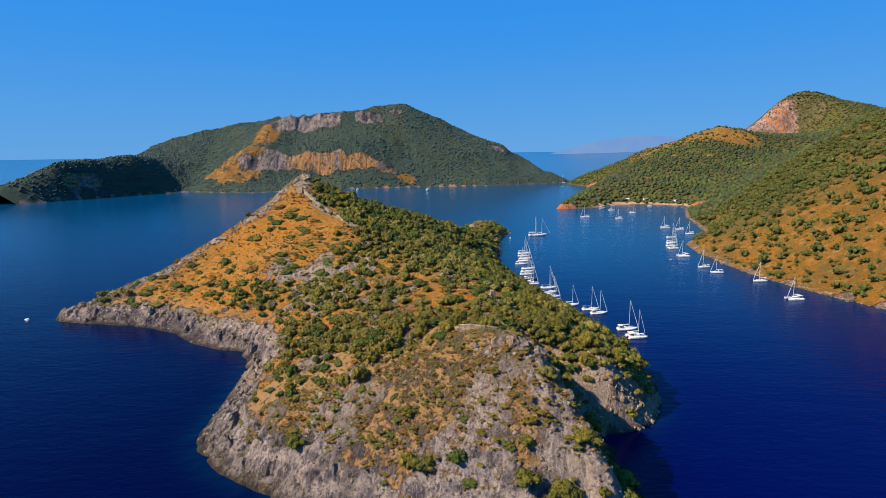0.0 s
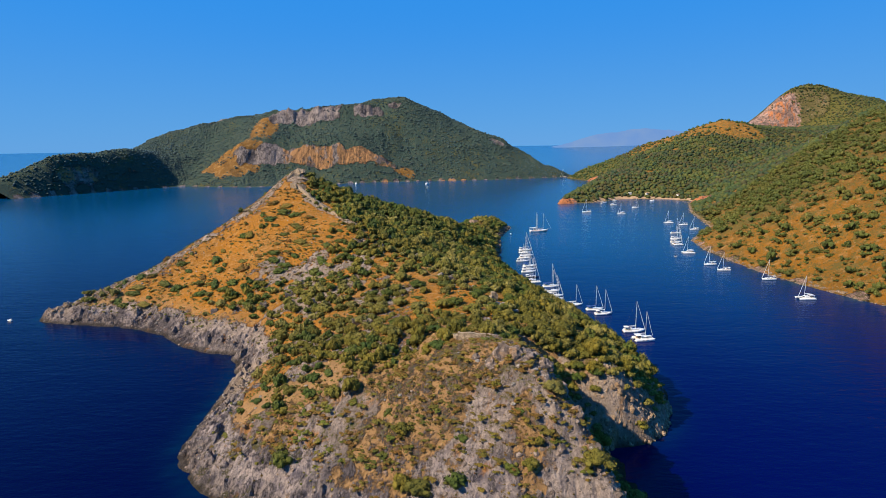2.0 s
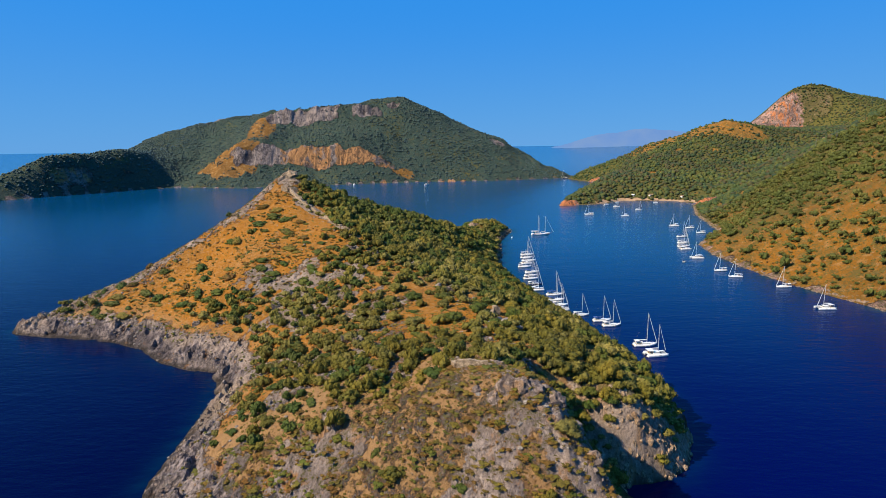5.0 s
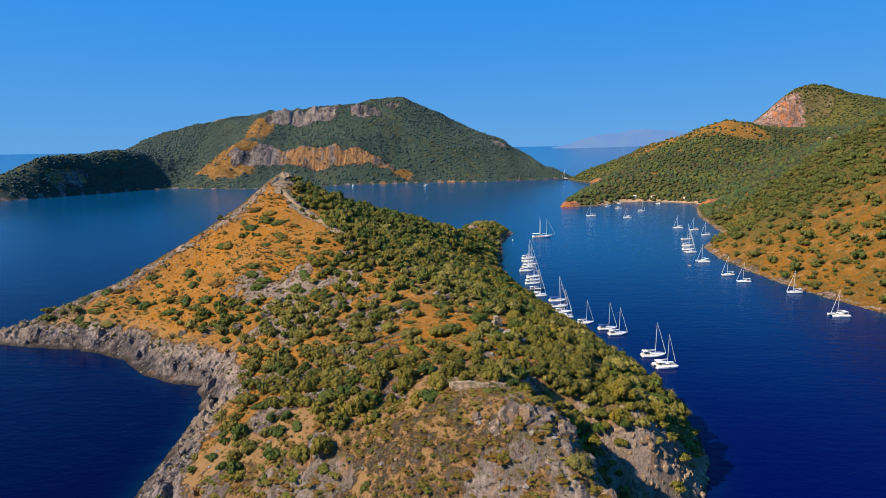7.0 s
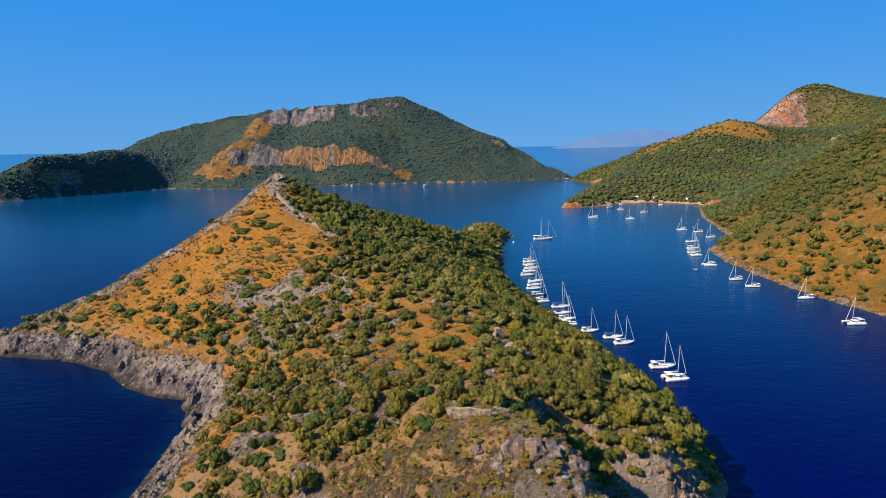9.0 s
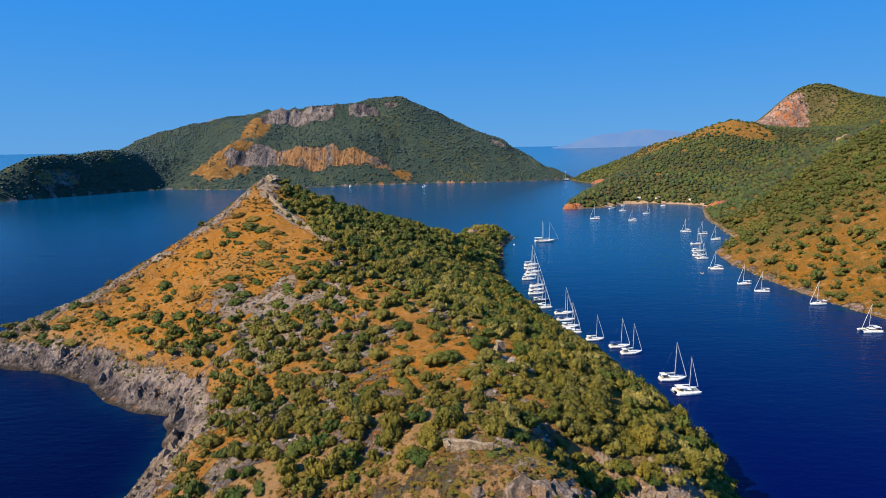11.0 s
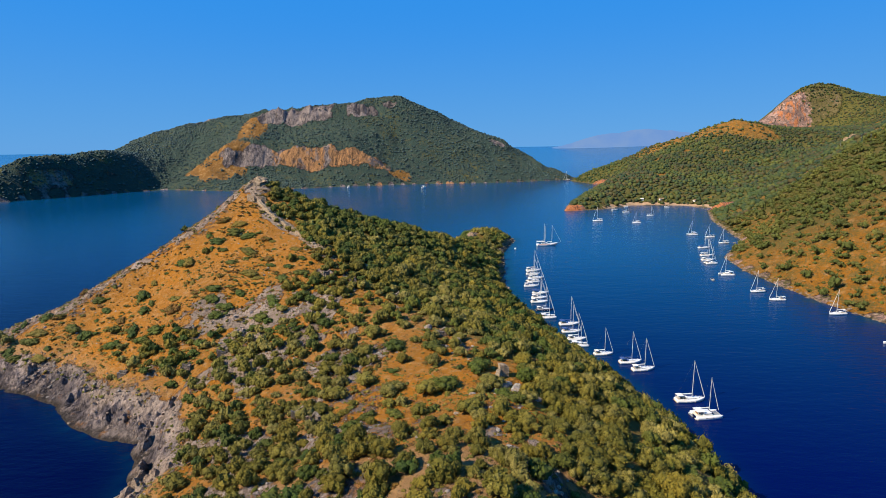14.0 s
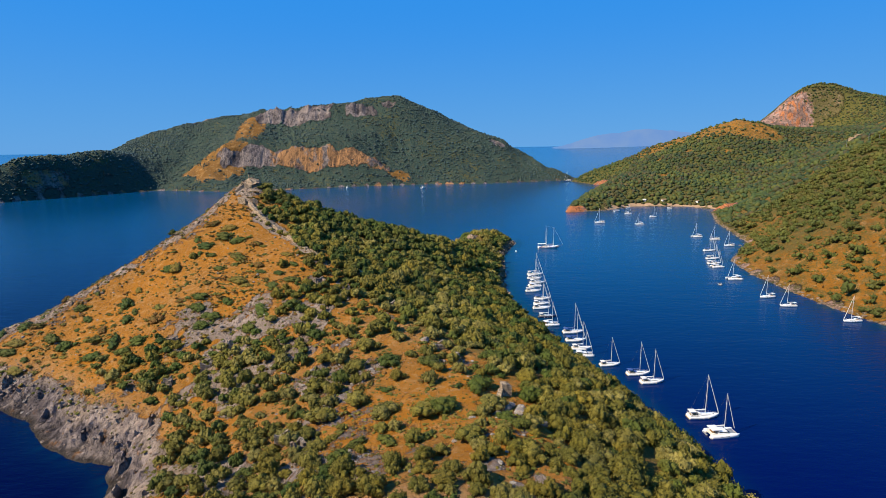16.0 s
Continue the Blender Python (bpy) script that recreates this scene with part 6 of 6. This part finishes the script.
def plant_thing(kinds, k, x, y, r, h):
    wide = rng.uniform(1.15, 1.5) if kinds is BUSH_KINDS else rng.uniform(0.95, 1.1)
    gx, gy = (ground_at(x + 2, y) - ground_at(x - 2, y)) / 4, (ground_at(x, y + 2) - ground_at(x, y - 2)) / 4
    turn = math.degrees(math.atan2(gx, -gy)) + rng.choice((0, 180)) + rng.uniform(-25, 25) if kinds is BUSH_KINDS else rng.uniform(0, 360)
    lean = Vector((0, 0, 1)).rotation_difference(Vector((-gx, -gy, 1)).normalized()).to_matrix().to_4x4() if kinds is BUSH_KINDS else Matrix()
    m = pose(x, y, ground_at(x, y) - 0.25) @ lean @ pose(0, 0, 0, 0, 0, turn) @ Matrix.Diagonal((r * wide, r / wide, r * h, 1))
    key = (id(kinds), k)
    if key in spots:
        copy_thing(kinds[k], m)
    else:
        spots[key] = (kinds[k], m)


for bx, by, br in KNOWN:
    if br > 3.4 and by < 345 and bx > -60:
        plant_thing(TREE_KINDS, rng.randrange(6), bx, by, min(br, 4.2), rng.uniform(0.8, 1.05))
    else:
        plant_thing(BUSH_KINDS, rng.randrange(6), bx, by, min(br, 6.0) * 0.68, rng.uniform(0.7, 1.05))
for row in single_rows:
    plant_thing(TREE_KINDS, rng.choice((0, 1, 3, 4, 0, 1, 3, 2)), row[0], row[1], row[3], row[4] * 0.9)
for proto, m in spots.values():
    proto.matrix_basis = m


# ---------------------------------------------------------------- the beach in the far cove
def main_at(x, y):
    return float(main_z(np.array([float(x)]), np.array([float(y)]))[0])


def build_beach():
    line = dense([(474, 944), (458, 972), (432, 1003), (392, 1012), (350, 1016), (310, 990), (288, 968)], 4.0)
    tang = np.gradient(line, axis=0)
    tang /= np.linalg.norm(tang, axis=1)[:, None]
    nor = np.stack([tang[:, 1], -tang[:, 0]], 1)
    verts, n = [], len(line)
    for k, off in enumerate((-5.0, -2.5, 0.0, 2.0, 4.0, 5.5)):
        wob = fbm(line[:, 0], line[:, 1], 18, 2, 171 + k) * 1.5
        q = line + nor * (off + wob)[:, None]
        z = np.maximum(main_z(q[:, 0], q[:, 1]) + 0.25, -0.3 + 0.16 * (off + 5))
        verts.append(np.c_[q, z])
    i = np.arange(6 * n).reshape(6, n)
    f = np.stack([i[:-1, :-1], i[:-1, 1:], i[1:, 1:], i[1:, :-1]], -1).reshape(-1, 4)
    return tagged(new("beach", mesh_from("beach", np.concatenate(verts), f, M_SAND)), "narrow pale sand and shingle beach", "beach", kind="structure")


build_beach()


def build_hut(x, y, w, turn, roof, label):
    hut = thing("beach_hut", label, "hut", "huts behind the beach")
    bm = bmesh.new()
    box(bm, -w / 2, w / 2, -2, 2, -0.6, 2.6, 0.05)
    wall = part("wall", bm, M_CANVAS, hut)
    bm = bmesh.new()
    box(bm, -0.5, 0.5, -2.05, -1.95, 0.0, 2.0, 0.02)
    part("door", bm, M_TEAK, wall)
    bm = bmesh.new()
    vs = [bm.verts.new(c) for c in ((-w / 2 - 0.5, -2.6, 2.5), (w / 2 + 0.5, -2.6, 2.5), (w / 2 + 0.5, 2.6, 2.5), (-w / 2 - 0.5, 2.6, 2.5), (-w / 2 - 0.3, 0, 3.7), (w / 2 + 0.3, 0, 3.7))]
    for q in ((0, 1, 5, 4), (2, 3, 4, 5), (0, 4, 3), (1, 2, 5), (3, 2, 1, 0)):
        bm.faces.new([vs[k] for k in q])
    part("roof", bm, roof, hut)
    hut.matrix_basis = pose(x, y, main_at(x, y) + 0.3, 0, 0, turn)
    return hut


build_hut(405, 1022, 7, 10, M_SAND, "small pale beach hut under pines")
build_hut(372, 1026, 6, 0, M_CANVAS, "small white beach hut at the cove")
build_hut(455, 1003, 6, 40, M_SAND, "low tan-roofed hut at the beach end")


# ---------------------------------------------------------------- houses and poles on the far saddle
def build_villa(x, y, w, turn, label):
    villa = thing("villa", label, "house", "houses on the far saddle")
    bm = bmesh.new()
    box(bm, -w / 2, w / 2, -4, 4, -4.0, 3.2, 0.05)
    wall = part("wall", bm, M_STONE, villa)
    for k in range(3):
        bm = bmesh.new()
        px = (k - 1) * w * 0.3
        box(bm, px - 0.7, px + 0.7, -4.05, -3.95, 0.8, 2.2, 0.02)
        part("window", bm, M_GLASS, wall)
    bm = bmesh.new()
    vs = [bm.verts.new(c) for c in ((-w / 2 - 0.6, -4.6, 3.1), (w / 2 + 0.6, -4.6, 3.1), (w / 2 + 0.6, 4.6, 3.1), (-w / 2 - 0.6, 4.6, 3.1), (-w / 2 + 2, 0, 4.4), (w / 2 - 2, 0, 4.4))]
    for q in ((0, 1, 5, 4), (2, 3, 4, 5), (0, 4, 3), (1, 2, 5), (3, 2, 1, 0)):
        bm.faces.new([vs[k] for k in q])
    part("roof", bm, M_SAND, villa)
    villa.matrix_basis = pose(x, y, main_at(x, y) + 0.6, 0, 0, turn)
    return villa


def build_pylon(x, y, high):
    pole = thing("power_pole", "tall grey power pole with cross arms", "pole", "poles on the far saddle")
    bm = bmesh.new()
    tube(bm, (0, 0, -1), (0, 0, high), 0.25, 0.15, 8)
    part("mast", bm, M_RUBBER, pole)
    for f in (0.8, 0.92):
        bm = bmesh.new()
        box(bm, -1.8, 1.8, -0.1, 0.1, high * f - 0.15, high * f + 0.15, 0.02)
        part("cross_arm", bm, M_RUBBER, pole)
    pole.matrix_basis = pose(x, y, main_at(x, y), 0, 0, 30)
    return pole


build_villa(737, 1040, 10, 20, "low pale house on the far saddle")
build_villa(751, 1046, 7, 5, "small white house on the far saddle")
build_pylon(608, 885, 11)
build_pylon(558, 785, 10)
build_pylon(509, 710, 9)
